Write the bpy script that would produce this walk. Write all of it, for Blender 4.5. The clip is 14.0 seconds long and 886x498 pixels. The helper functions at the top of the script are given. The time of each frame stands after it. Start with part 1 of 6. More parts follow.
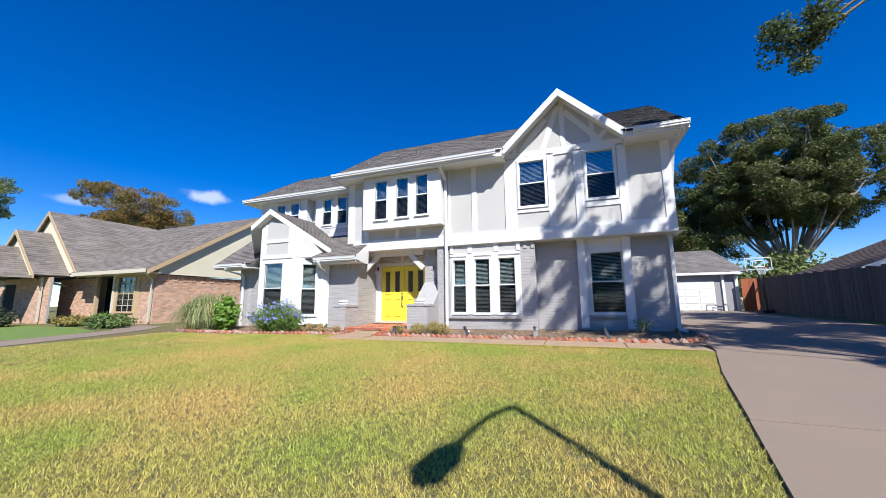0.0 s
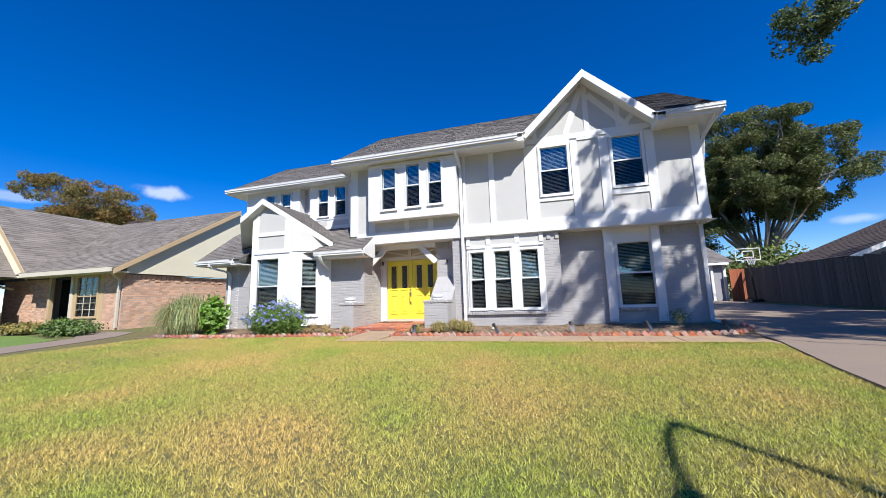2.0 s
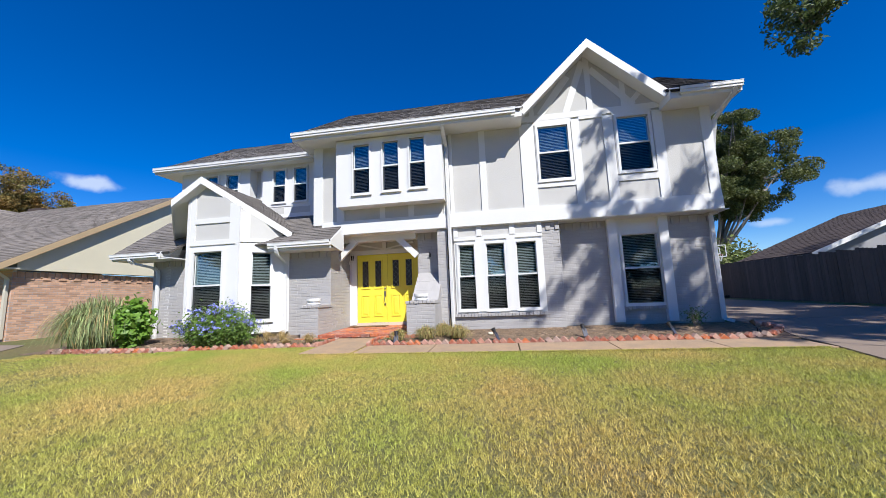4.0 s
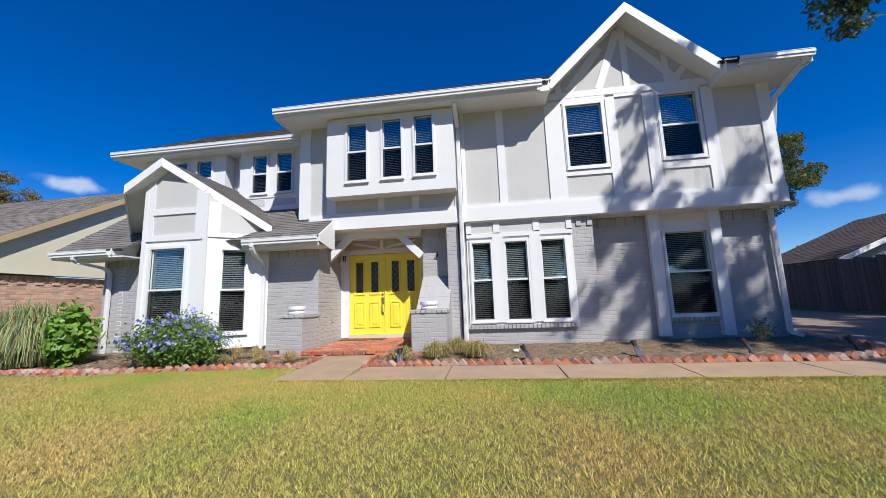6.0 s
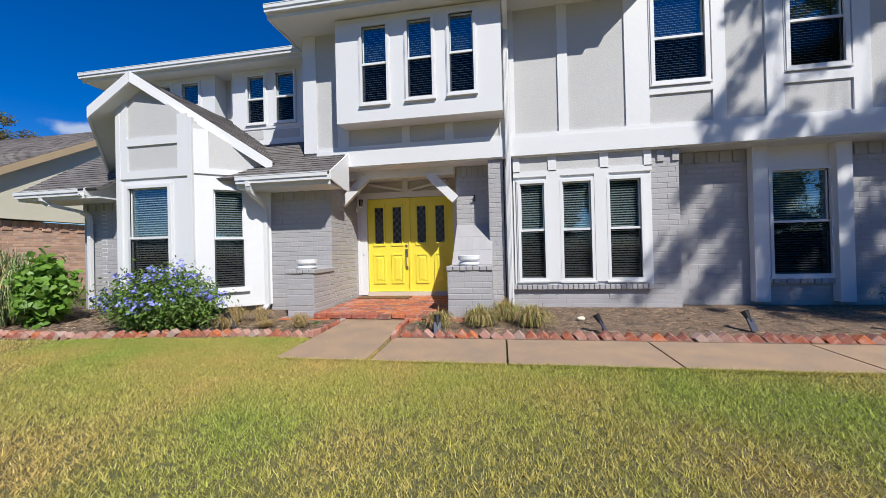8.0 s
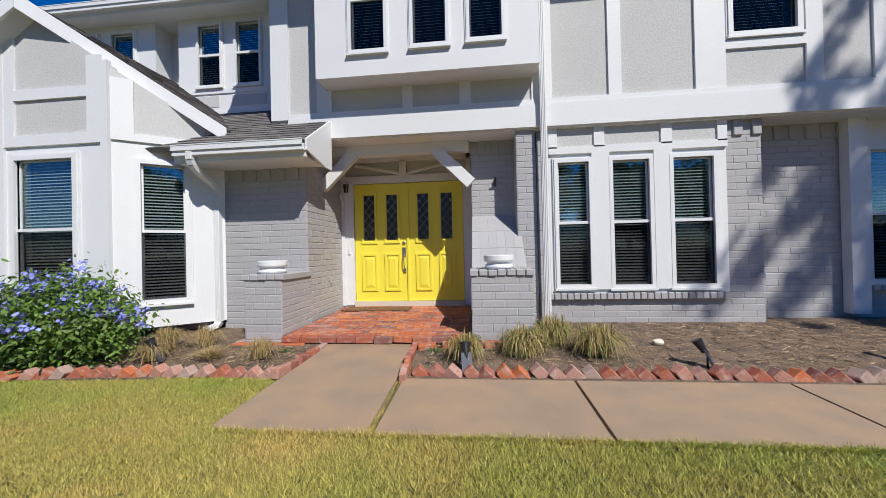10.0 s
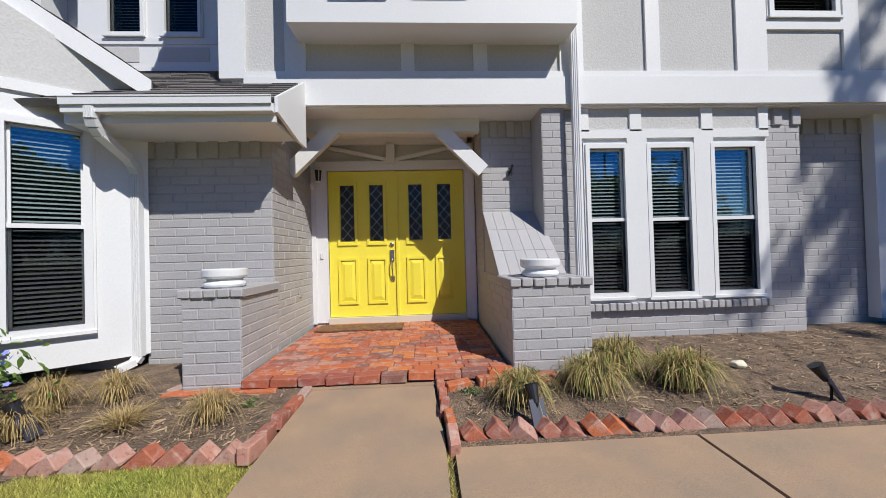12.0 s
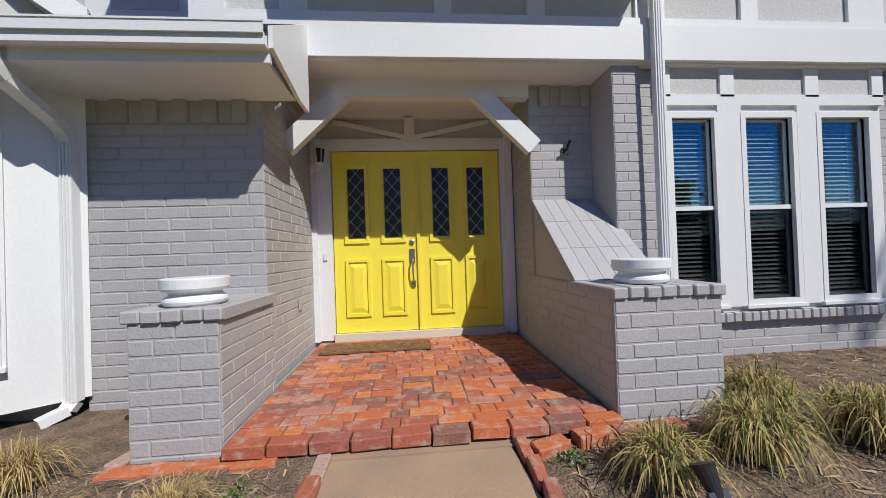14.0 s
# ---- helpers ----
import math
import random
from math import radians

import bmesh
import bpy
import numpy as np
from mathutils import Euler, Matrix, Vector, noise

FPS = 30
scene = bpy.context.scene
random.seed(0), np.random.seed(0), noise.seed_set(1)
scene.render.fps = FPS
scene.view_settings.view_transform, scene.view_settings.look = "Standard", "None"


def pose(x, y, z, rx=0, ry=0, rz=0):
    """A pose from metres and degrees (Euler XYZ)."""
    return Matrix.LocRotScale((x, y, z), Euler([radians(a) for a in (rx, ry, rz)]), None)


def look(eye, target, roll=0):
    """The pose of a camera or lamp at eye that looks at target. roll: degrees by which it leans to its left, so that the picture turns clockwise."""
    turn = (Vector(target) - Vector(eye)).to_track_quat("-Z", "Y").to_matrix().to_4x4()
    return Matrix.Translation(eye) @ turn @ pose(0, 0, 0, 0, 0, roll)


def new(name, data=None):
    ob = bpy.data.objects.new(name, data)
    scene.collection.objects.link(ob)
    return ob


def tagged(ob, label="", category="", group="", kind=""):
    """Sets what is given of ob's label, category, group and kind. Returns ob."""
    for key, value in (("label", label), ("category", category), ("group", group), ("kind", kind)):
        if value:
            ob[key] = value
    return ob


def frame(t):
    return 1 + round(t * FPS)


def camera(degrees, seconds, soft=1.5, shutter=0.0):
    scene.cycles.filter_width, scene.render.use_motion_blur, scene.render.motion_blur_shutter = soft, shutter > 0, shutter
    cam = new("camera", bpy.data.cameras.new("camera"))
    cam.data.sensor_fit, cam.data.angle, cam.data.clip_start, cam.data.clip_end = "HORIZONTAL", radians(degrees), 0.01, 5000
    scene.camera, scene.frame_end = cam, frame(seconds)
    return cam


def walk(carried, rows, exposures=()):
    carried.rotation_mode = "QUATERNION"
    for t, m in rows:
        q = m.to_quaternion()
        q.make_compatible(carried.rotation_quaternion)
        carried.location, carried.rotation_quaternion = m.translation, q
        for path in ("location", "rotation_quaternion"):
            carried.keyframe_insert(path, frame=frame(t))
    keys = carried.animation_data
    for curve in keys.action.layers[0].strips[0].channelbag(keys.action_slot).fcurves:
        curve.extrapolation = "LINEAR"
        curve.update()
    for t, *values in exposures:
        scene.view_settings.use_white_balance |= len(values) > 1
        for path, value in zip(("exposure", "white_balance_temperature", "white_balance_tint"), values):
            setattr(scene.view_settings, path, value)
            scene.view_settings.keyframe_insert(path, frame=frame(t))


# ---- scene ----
cam = camera(102.5, 14.0, soft=0.7)
METRES, EYE, TILT, LEAN, TURN = 10.83, 1.18, 0.0, 0.0, 20.3
ROWS = [
    (0.0, 0.0, 0.0, 0.0, 0.08, 8.59, 0.54),
    (0.5, -0.0396, 0.01, -0.0011, -0.13, 8.8, 0.76),
    (1.0, -0.0742, 0.0314, -0.0033, -0.62, 8.67, 1.01),
    (1.5, -0.1032, 0.0532, -0.0004, -1.81, 8.22, 1.45),
    (2.0, -0.1277, 0.0837, 0.0006, -4.29, 7.95, 1.76),
    (2.5, -0.1433, 0.1217, 0.0051, -5.89, 7.45, 2.11),
    (3.0, -0.1585, 0.1611, 0.0045, -7.61, 7.28, 2.29),
    (5.5, -0.1896, 0.3536, 0.0118, -13.51, 8.02, 2.14),
    (6.0, -0.1927, 0.3894, 0.0116, -12.58, 8.34, 2.06),
    (6.5, -0.199, 0.424, 0.0144, -11.83, 6.17, 1.84),
    (7.0, -0.2023, 0.4612, 0.0147, -11.06, 5.46, 1.65),
    (7.5, -0.2064, 0.4958, 0.0158, -10.76, 2.92, 1.53),
    (8.0, -0.212, 0.536, 0.0199, -11.01, 0.34, 1.4),
    (10.5, -0.2353, 0.7192, 0.0172, -15.21, 0.52, 1.42),
    (11.0, -0.2448, 0.7468, 0.0174, -16.14, 0.67, 1.45),
    (11.5, -0.2596, 0.7779, 0.0184, -19.04, 0.72, 1.44),
    (12.0, -0.2689, 0.8057, 0.019, -23.09, 0.77, 1.54),
    (12.5, -0.2718, 0.8382, 0.018, -24.51, 0.55, 1.71),
    (13.0, -0.2737, 0.8616, 0.0169, -24.64, 0.44, 1.93),
    (13.5, -0.2768, 0.8889, 0.0194, -24.91, 0.5, 2.05),
    (14.0, -0.2785, 0.9065, 0.0202, -25.15, 0.64, 1.99),
]
walk(cam, [(t, pose(0, 0, EYE, TILT, LEAN, TURN) @ pose(METRES * x, METRES * y, METRES * z, 90 + pitch, roll, yaw)) for t, x, y, z, yaw, pitch, roll in ROWS],
     [(0, 0.56), (3, 0.5), (5.5, 0.28), (8, 0.1), (10.5, -0.05), (12, -0.06), (14, -0.14)])

# ---- light ----
SUN_EL, SUN_AZ = radians(46.0), radians(143.5)
SUN_WAY = Vector((math.sin(SUN_AZ) * math.cos(SUN_EL), math.cos(SUN_AZ) * math.cos(SUN_EL), math.sin(SUN_EL)))
world = bpy.data.worlds.new("sky")
scene.world = world
world.use_nodes = True
wn = world.node_tree
sky = wn.nodes.new("ShaderNodeTexSky")
sky.sky_type, sky.sun_disc = "NISHITA", False
sky.sun_elevation, sky.sun_rotation = SUN_EL, SUN_AZ
sky.air_density, sky.dust_density, sky.ozone_density = 0.9, 0.0, 6.0
wn.nodes["Background"].inputs["Strength"].default_value = 0.11
deep = wn.nodes.new("ShaderNodeHueSaturation")
deep.inputs["Hue"].default_value, deep.inputs["Saturation"].default_value, deep.inputs["Value"].default_value = 0.514, 1.37, 1.0
wn.links.new(sky.outputs[0], deep.inputs["Color"])
way = wn.nodes.new("ShaderNodeTexCoord")
wisp = wn.nodes.new("ShaderNodeTexNoise")
wisp.inputs["Scale"].default_value, wisp.inputs["Detail"].default_value = 22.0, 5.0
wn.links.new(way.outputs["Generated"], wisp.inputs["Vector"])
above = deep.outputs[0]
# small fair-weather clouds low over the roofs: direction, half width, half height, strength
for (cx, cy, cz), half, high, strength in (((-0.79, 0.56, 0.249), 0.055, 0.018, 0.62), ((0.66, 0.732, 0.168), 0.06, 0.022, 0.5), ((0.56, 0.819, 0.122), 0.05, 0.012, 0.4), ((-0.90, 0.38, 0.205), 0.05, 0.012, 0.35)):
    turn = wn.nodes.new("ShaderNodeMapping")
    turn.vector_type = "TEXTURE"
    turn.inputs["Location"].default_value = (cx, cy, cz)
    turn.inputs["Rotation"].default_value = (0, 0, math.atan2(cy, cx) + math.pi / 2)
    turn.inputs["Scale"].default_value = (half, 0.3, high)
    wn.links.new(way.outputs["Generated"], turn.inputs["Vector"])
    far = wn.nodes.new("ShaderNodeVectorMath")
    far.operation = "LENGTH"
    wn.links.new(turn.outputs[0], far.inputs[0])
    rag = wn.nodes.new("ShaderNodeMath")
    rag.operation = "MULTIPLY_ADD"
    rag.inputs[1].default_value = 1.6
    wn.links.new(wisp.outputs["Fac"], rag.inputs[0])
    wn.links.new(far.outputs["Value"], rag.inputs[2])
    soft = wn.nodes.new("ShaderNodeMapRange")
    soft.interpolation_type = "SMOOTHSTEP"
    soft.inputs["From Min"].default_value, soft.inputs["From Max"].default_value = 1.0, 1.75
    soft.inputs["To Min"].default_value, soft.inputs["To Max"].default_value = strength, 0.0
    wn.links.new(rag.outputs[0], soft.inputs["Value"])
    blend = wn.nodes.new("ShaderNodeMix")
    blend.data_type = "RGBA"
    blend.inputs["B"].default_value = (6.0, 6.6, 7.4, 1)
    wn.links.new(soft.outputs[0], blend.inputs["Factor"])
    wn.links.new(above, blend.inputs["A"])
    above = blend.outputs["Result"]
wn.links.new(above, wn.nodes["Background"].inputs["Color"])
sun = new("sun", bpy.data.lights.new("sun", "SUN"))
sun.data.energy, sun.data.angle, sun.data.color = 5.0, radians(0.5), (1.0, 0.97, 0.92)
sun.matrix_world = look(SUN_WAY * 50, (0, 0, 0))


# ---- materials ----
def mat(name, color, rough=0.7, metal=0.0, var=0.0, scale=3.0, grain=0.0, gscale=80.0, bump=0.0, per=0.0, island=0.0, stretch=(1, 1, 1), color2=None, trans=0.0):
    """Principled paint with blotches (var), fine grain, relief and a shade of its own per object or per island."""
    m = bpy.data.materials.new(name)
    m.use_nodes = True
    t = m.node_tree
    n, link = t.nodes, t.links.new
    b = n["Principled BSDF"]
    b.inputs["Roughness"].default_value, b.inputs["Metallic"].default_value = rough, metal
    co = n.new("ShaderNodeNewGeometry")
    mp = n.new("ShaderNodeMapping")
    mp.inputs["Scale"].default_value = stretch
    link(co.outputs["Position"], mp.inputs[0])
    last = None

    def noise_of(s, detail=4.0):
        q = n.new("ShaderNodeTexNoise")
        q.inputs["Scale"].default_value, q.inputs["Detail"].default_value = s, detail
        link(mp.outputs[0], q.inputs["Vector"])
        return q.outputs["Fac"]

    base = n.new("ShaderNodeMix")
    base.data_type = "RGBA"
    base.inputs["A"].default_value = (*color, 1)
    c2 = color2 or tuple(c * 0.7 for c in color)
    base.inputs["B"].default_value = (*c2, 1)
    ramp = n.new("ShaderNodeMapRange")
    ramp.inputs["From Min"].default_value, ramp.inputs["From Max"].default_value = 0.35, 0.65
    link(noise_of(scale), ramp.inputs["Value"])
    mul = n.new("ShaderNodeMath")
    mul.operation = "MULTIPLY"
    mul.inputs[1].default_value = var
    link(ramp.outputs[0], mul.inputs[0])
    link(mul.outputs[0], base.inputs["Factor"])
    last = base.outputs["Result"]
    val = None
    if grain or per or island:
        hsv = n.new("ShaderNodeHueSaturation")
        link(last, hsv.inputs["Color"])
        total = n.new("ShaderNodeMath")
        total.operation = "ADD"
        total.inputs[0].default_value, total.inputs[1].default_value = 1.0, 0.0
        val = total
        for amount, source in ((grain, "grain"), (per, "per"), (island, "island")):
            if not amount:
                continue
            if source == "grain":
                out = noise_of(gscale, 6.0)
            elif source == "per":
                out = n.new("ShaderNodeObjectInfo").outputs["Random"]
            else:
                out = co.outputs["Random Per Island"]
            mr = n.new("ShaderNodeMapRange")
            lo = 0.3 if source == "grain" else 0.0
            mr.inputs["From Min"].default_value, mr.inputs["From Max"].default_value = lo, 1 - lo
            mr.inputs["To Min"].default_value, mr.inputs["To Max"].default_value = -amount, amount
            link(out, mr.inputs["Value"])
            add = n.new("ShaderNodeMath")
            add.operation = "ADD"
            if val is total and not total.outputs[0].is_linked:
                link(mr.outputs[0], total.inputs[1])
                add = total
            else:
                link(val.outputs[0], add.inputs[0])
                link(mr.outputs[0], add.inputs[1])
            val = add
            if val is total:
                mark = n.new("ShaderNodeMath")
                mark.operation = "ADD"
                mark.inputs[1].default_value = 0.0
                link(total.outputs[0], mark.inputs[0])
                val = mark
        link(val.outputs[0], hsv.inputs["Value"])
        last = hsv.outputs["Color"]
    link(last, b.inputs["Base Color"])
    if bump:
        bp = n.new("ShaderNodeBump")
        bp.inputs["Strength"].default_value, bp.inputs["Distance"].default_value = 1.0, bump
        link(noise_of(gscale), bp.inputs["Height"])
        link(bp.outputs[0], b.inputs["Normal"])
    if trans:
        b.inputs["Subsurface Weight"].default_value = 0.0
        tr = n.new("ShaderNodeBsdfTranslucent")
        mx = n.new("ShaderNodeMixShader")
        mx.inputs[0].default_value = trans
        link(last, tr.inputs["Color"])
        link(b.outputs[0], mx.inputs[1])
        link(tr.outputs[0], mx.inputs[2])
        link(mx.outputs[0], n["Material Output"].inputs[0])
    return m


M_white = mat("white_paint", (0.72, 0.725, 0.725), 0.55, var=0.2, scale=1.6, grain=0.03, gscale=60, bump=0.0006, color2=(0.64, 0.64, 0.62))
M_stucco = mat("pale_grey_stucco", (0.54, 0.535, 0.52), 0.85, var=0.35, scale=1.6, grain=0.06, gscale=45, bump=0.004, color2=(0.48, 0.475, 0.46))
M_brick = mat("grey_painted_brick", (0.40, 0.39, 0.39), 0.65, var=0.35, scale=2.5, grain=0.07, gscale=70, bump=0.003, island=0.035, color2=(0.355, 0.345, 0.35))
M_brick1 = mat("grey_painted_single_brick", (0.40, 0.39, 0.39), 0.65, var=0.35, scale=2.5, grain=0.07, gscale=70, bump=0.003, per=0.035, color2=(0.355, 0.345, 0.35))
M_mortar = mat("grey_painted_mortar", (0.385, 0.375, 0.375), 0.8, var=0.2, scale=5, grain=0.07, bump=0.003)
M_roof = mat("grey_shingle", (0.17, 0.155, 0.145), 0.95, var=0.6, scale=1.2, grain=0.15, gscale=200, bump=0.002, island=0.16, color2=(0.11, 0.10, 0.095))
M_roofn = mat("brown_shingle", (0.20, 0.175, 0.155), 0.95, var=0.6, scale=0.8, grain=0.14, gscale=120, bump=0.002, island=0.2, color2=(0.13, 0.115, 0.10))
# far darker than grey_shingle, for the right front roof plane only
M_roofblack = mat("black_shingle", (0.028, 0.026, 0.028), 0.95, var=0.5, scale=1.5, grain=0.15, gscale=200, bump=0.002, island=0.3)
M_roofd = mat("dark_brown_shingle", (0.07, 0.05, 0.045), 0.95, var=0.5, scale=0.8, grain=0.12, gscale=120, island=0.12)
M_yellow = mat("yellow_door_paint", (0.86, 0.74, 0.07), 0.4, var=0.08, scale=3, grain=0.02, gscale=40, bump=0.0004)
M_black = mat("black_plastic", (0.015, 0.015, 0.017), 0.45, grain=0.1)
# near-black that stands in for the shade of unlit rooms and the entry
M_dark = mat("painted_shade_black", (0.018, 0.018, 0.02), 0.9)
M_blind = mat("grey_blind", (0.55, 0.56, 0.56), 0.6)
M_cream = mat("cream_stucco", (0.72, 0.67, 0.51), 0.85, var=0.2, scale=1.0, grain=0.04, bump=0.002)
M_tan = mat("tan_trim", (0.50, 0.37, 0.22), 0.7, var=0.2, scale=1.5)
M_creamtrim = mat("cream_trim", (0.60, 0.55, 0.45), 0.6, var=0.1)
M_nbrick = mat("orange_tan_brick", (0.54, 0.32, 0.21), 0.9, var=0.4, scale=2.0, grain=0.1, gscale=40, island=0.22, bump=0.002, color2=(0.60, 0.42, 0.30))
M_nmortar = mat("pale_mortar", (0.50, 0.42, 0.34), 0.95)


def clay(name, shades, speck=0.35):
    """Fired clay whose shade is each brick's own, with worn pale patches and pits."""
    m = mat(name, shades[0], 0.88, var=0.0, bump=0.004, gscale=70)
    t = m.node_tree
    n, link = t.nodes, t.links.new
    ramp = n.new("ShaderNodeValToRGB")
    ramp.color_ramp.interpolation = "CONSTANT"
    for k, c in enumerate(shades):
        e = ramp.color_ramp.elements[0] if k == 0 else ramp.color_ramp.elements.new(k / len(shades))
        e.position, e.color = k / len(shades), (*c, 1)
    ramp.color_ramp.elements.remove(ramp.color_ramp.elements[-1])
    link(n.new("ShaderNodeObjectInfo").outputs["Random"], ramp.inputs[0])
    where = n.new("ShaderNodeNewGeometry").outputs["Position"]
    last = ramp.outputs[0]
    for scale, lo, hi, tone, amount in ((14, 0.5, 0.68, (0.50, 0.40, 0.33), speck), (45, 0.55, 0.7, (0.10, 0.05, 0.04), 0.5), (160, 0.4, 0.6, (0.55, 0.30, 0.2), 0.2)):
        q = n.new("ShaderNodeTexNoise")
        q.inputs["Scale"].default_value, q.inputs["Detail"].default_value = scale, 5.0
        link(where, q.inputs["Vector"])
        r = n.new("ShaderNodeMapRange")
        r.inputs["From Min"].default_value, r.inputs["From Max"].default_value = lo, hi
        r.inputs["To Max"].default_value = amount
        link(q.outputs["Fac"], r.inputs["Value"])
        x = n.new("ShaderNodeMix")
        x.data_type = "RGBA"
        x.inputs["B"].default_value = (*tone, 1)
        link(r.outputs[0], x.inputs["Factor"])
        link(last, x.inputs["A"])
        last = x.outputs["Result"]
    link(last, n["Principled BSDF"].inputs["Base Color"])
    return m


M_paver = clay("red_clay_brick", ((0.36, 0.085, 0.04), (0.50, 0.12, 0.035), (0.42, 0.13, 0.07), (0.30, 0.075, 0.05), (0.56, 0.17, 0.04), (0.44, 0.18, 0.13), (0.38, 0.10, 0.05), (0.22, 0.09, 0.07)), 0.5)
M_edge = clay("weathered_edging_brick", ((0.38, 0.10, 0.05), (0.46, 0.22, 0.16), (0.50, 0.13, 0.04), (0.30, 0.09, 0.06), (0.42, 0.30, 0.25), (0.34, 0.12, 0.08), (0.44, 0.24, 0.19)), 0.6)
M_sand = mat("joint_sand", (0.26, 0.12, 0.075), 1.0, var=0.6, scale=9, grain=0.3, gscale=120)
M_concrete = mat("tan_concrete", (0.385, 0.262, 0.162), 0.9, var=0.8, scale=3.0, grain=0.2, gscale=170, bump=0.002, color2=(0.29, 0.215, 0.15))
M_drive = mat("driveway_concrete", (0.225, 0.175, 0.14), 0.9, var=0.6, scale=0.8, grain=0.09, gscale=120, bump=0.002, color2=(0.26, 0.20, 0.15))
M_soil = mat("bed_soil", (0.27, 0.185, 0.12), 1.0, var=0.9, scale=7, grain=0.45, gscale=70, bump=0.03, color2=(0.13, 0.095, 0.068))
M_lawn = mat("lawn_ground", (0.12, 0.135, 0.038), 1.0, var=0.9, scale=0.55, grain=0.4, gscale=45, bump=0.03, color2=(0.17, 0.13, 0.055))
M_nlawn = mat("watered_lawn", (0.12, 0.20, 0.035), 1.0, var=0.8, scale=1.2, grain=0.35, gscale=40, bump=0.02, color2=(0.15, 0.21, 0.05))
M_fence = mat("weathered_fence_board", (0.085, 0.072, 0.068), 0.9, var=0.5, scale=3, grain=0.15, gscale=30, per=0.2, stretch=(1, 1, 0.1))
M_redwood = mat("red_fence_board", (0.36, 0.11, 0.05), 0.85, var=0.4, scale=3, grain=0.12, per=0.15, stretch=(1, 1, 0.1))
M_garage = mat("grey_siding", (0.30, 0.30, 0.33), 0.8, var=0.2, scale=2)
M_bark = mat("grey_bark", (0.34, 0.29, 0.25), 0.95, var=0.6, scale=4, grain=0.2, gscale=25, bump=0.03)
M_leaf = mat("oak_leaf", (0.085, 0.13, 0.04), 0.6, island=0.45, var=0.6, scale=0.6, color2=(0.13, 0.155, 0.05), trans=0.35)
M_leafo = mat("sunlit_oak_leaf", (0.10, 0.135, 0.04), 0.6, island=0.5, var=0.6, scale=0.6, color2=(0.17, 0.17, 0.06), trans=0.4)
M_leafb = mat("autumn_oak_leaf", (0.17, 0.165, 0.05), 0.6, island=0.5, var=0.9, scale=0.7, color2=(0.30, 0.17, 0.05), trans=0.35)
M_straw = mat("straw_green_grass", (0.40, 0.34, 0.12), 0.7, island=0.9, var=0.9, scale=9, color2=(0.17, 0.22, 0.05), trans=0.3)
M_dry = mat("dry_grass", (0.50, 0.37, 0.16), 0.8, island=0.3, var=0.5, scale=8, trans=0.2)
M_dry2 = mat("yellow_brown_leaves", (0.30, 0.22, 0.06), 0.8, island=0.3, var=0.6, scale=3, color2=(0.14, 0.17, 0.05), trans=0.2)
M_pampas = mat("pampas_leaf", (0.24, 0.33, 0.12), 0.6, island=0.7, var=0.6, scale=3, color2=(0.42, 0.43, 0.22), trans=0.3)
M_green = mat("shrub_leaf", (0.10, 0.17, 0.04), 0.5, island=0.4, var=0.6, scale=5, color2=(0.17, 0.24, 0.06), trans=0.3)
M_plum = mat("plumbago_leaf", (0.17, 0.28, 0.05), 0.5, island=0.5, var=0.5, scale=5, color2=(0.11, 0.19, 0.04), trans=0.35)
M_bright = mat("bright_broad_leaf", (0.20, 0.36, 0.05), 0.45, island=0.3, var=0.5, scale=6, color2=(0.10, 0.2, 0.03), trans=0.35)
M_darkgreen = mat("dark_shrub_leaf", (0.035, 0.06, 0.025), 0.6, island=0.4, trans=0.2)
M_leafy = mat("yellow_green_leaf", (0.12, 0.17, 0.04), 0.6, island=0.4, var=0.6, scale=0.8, color2=(0.20, 0.22, 0.06), trans=0.3)
M_blossom = mat("violet_blue_petal", (0.27, 0.30, 0.74), 0.7, island=0.2)
M_grass = mat("lawn_blade", (0.40, 0.46, 0.09), 0.7, island=0.55, var=0.95, scale=0.6, color2=(0.66, 0.49, 0.17), trans=0.3)
M_litter = mat("dry_litter", (0.34, 0.24, 0.15), 0.95, island=0.5)
M_mat = mat("patterned_mat", (0.13, 0.055, 0.04), 0.95, var=0.55, scale=14, grain=0.5, gscale=50, color2=(0.26, 0.16, 0.03))
M_dglass = mat("dark_textured_glass", (0.02, 0.02, 0.02), 0.3, grain=0.3, gscale=160, bump=0.002)
M_panel = mat("solar_panel", (0.05, 0.055, 0.08), 0.5)
M_silver = mat("brushed_metal", (0.45, 0.42, 0.38), 0.35, metal=1.0)


def glass_mat():
    """A coated window pane: part mirror, part see-through."""
    m = bpy.data.materials.new("window_glass")
    m.use_nodes = True
    t = m.node_tree
    t.nodes.remove(t.nodes["Principled BSDF"])
    g, tr, mx = (t.nodes.new(k) for k in ("ShaderNodeBsdfGlossy", "ShaderNodeBsdfTransparent", "ShaderNodeMixShader"))
    g.inputs["Roughness"].default_value = 0.015
    g.inputs["Color"].default_value = (0.8, 0.95, 1.0, 1)
    tr.inputs["Color"].default_value = (0.85, 0.9, 0.9, 1)
    mx.inputs[0].default_value = 0.12
    t.links.new(tr.outputs[0], mx.inputs[1])
    t.links.new(g.outputs[0], mx.inputs[2])
    t.links.new(mx.outputs[0], t.nodes["Material Output"].inputs[0])
    return m


M_glass = glass_mat()


# ---- builders ----
HOME = {}


def adopt(ob, parent):
    """Hangs ob, built in world coordinates, under a thing that stands elsewhere."""
    ob.parent = parent
    if parent in HOME:
        ob.matrix_parent_inverse = HOME[parent]
    return ob


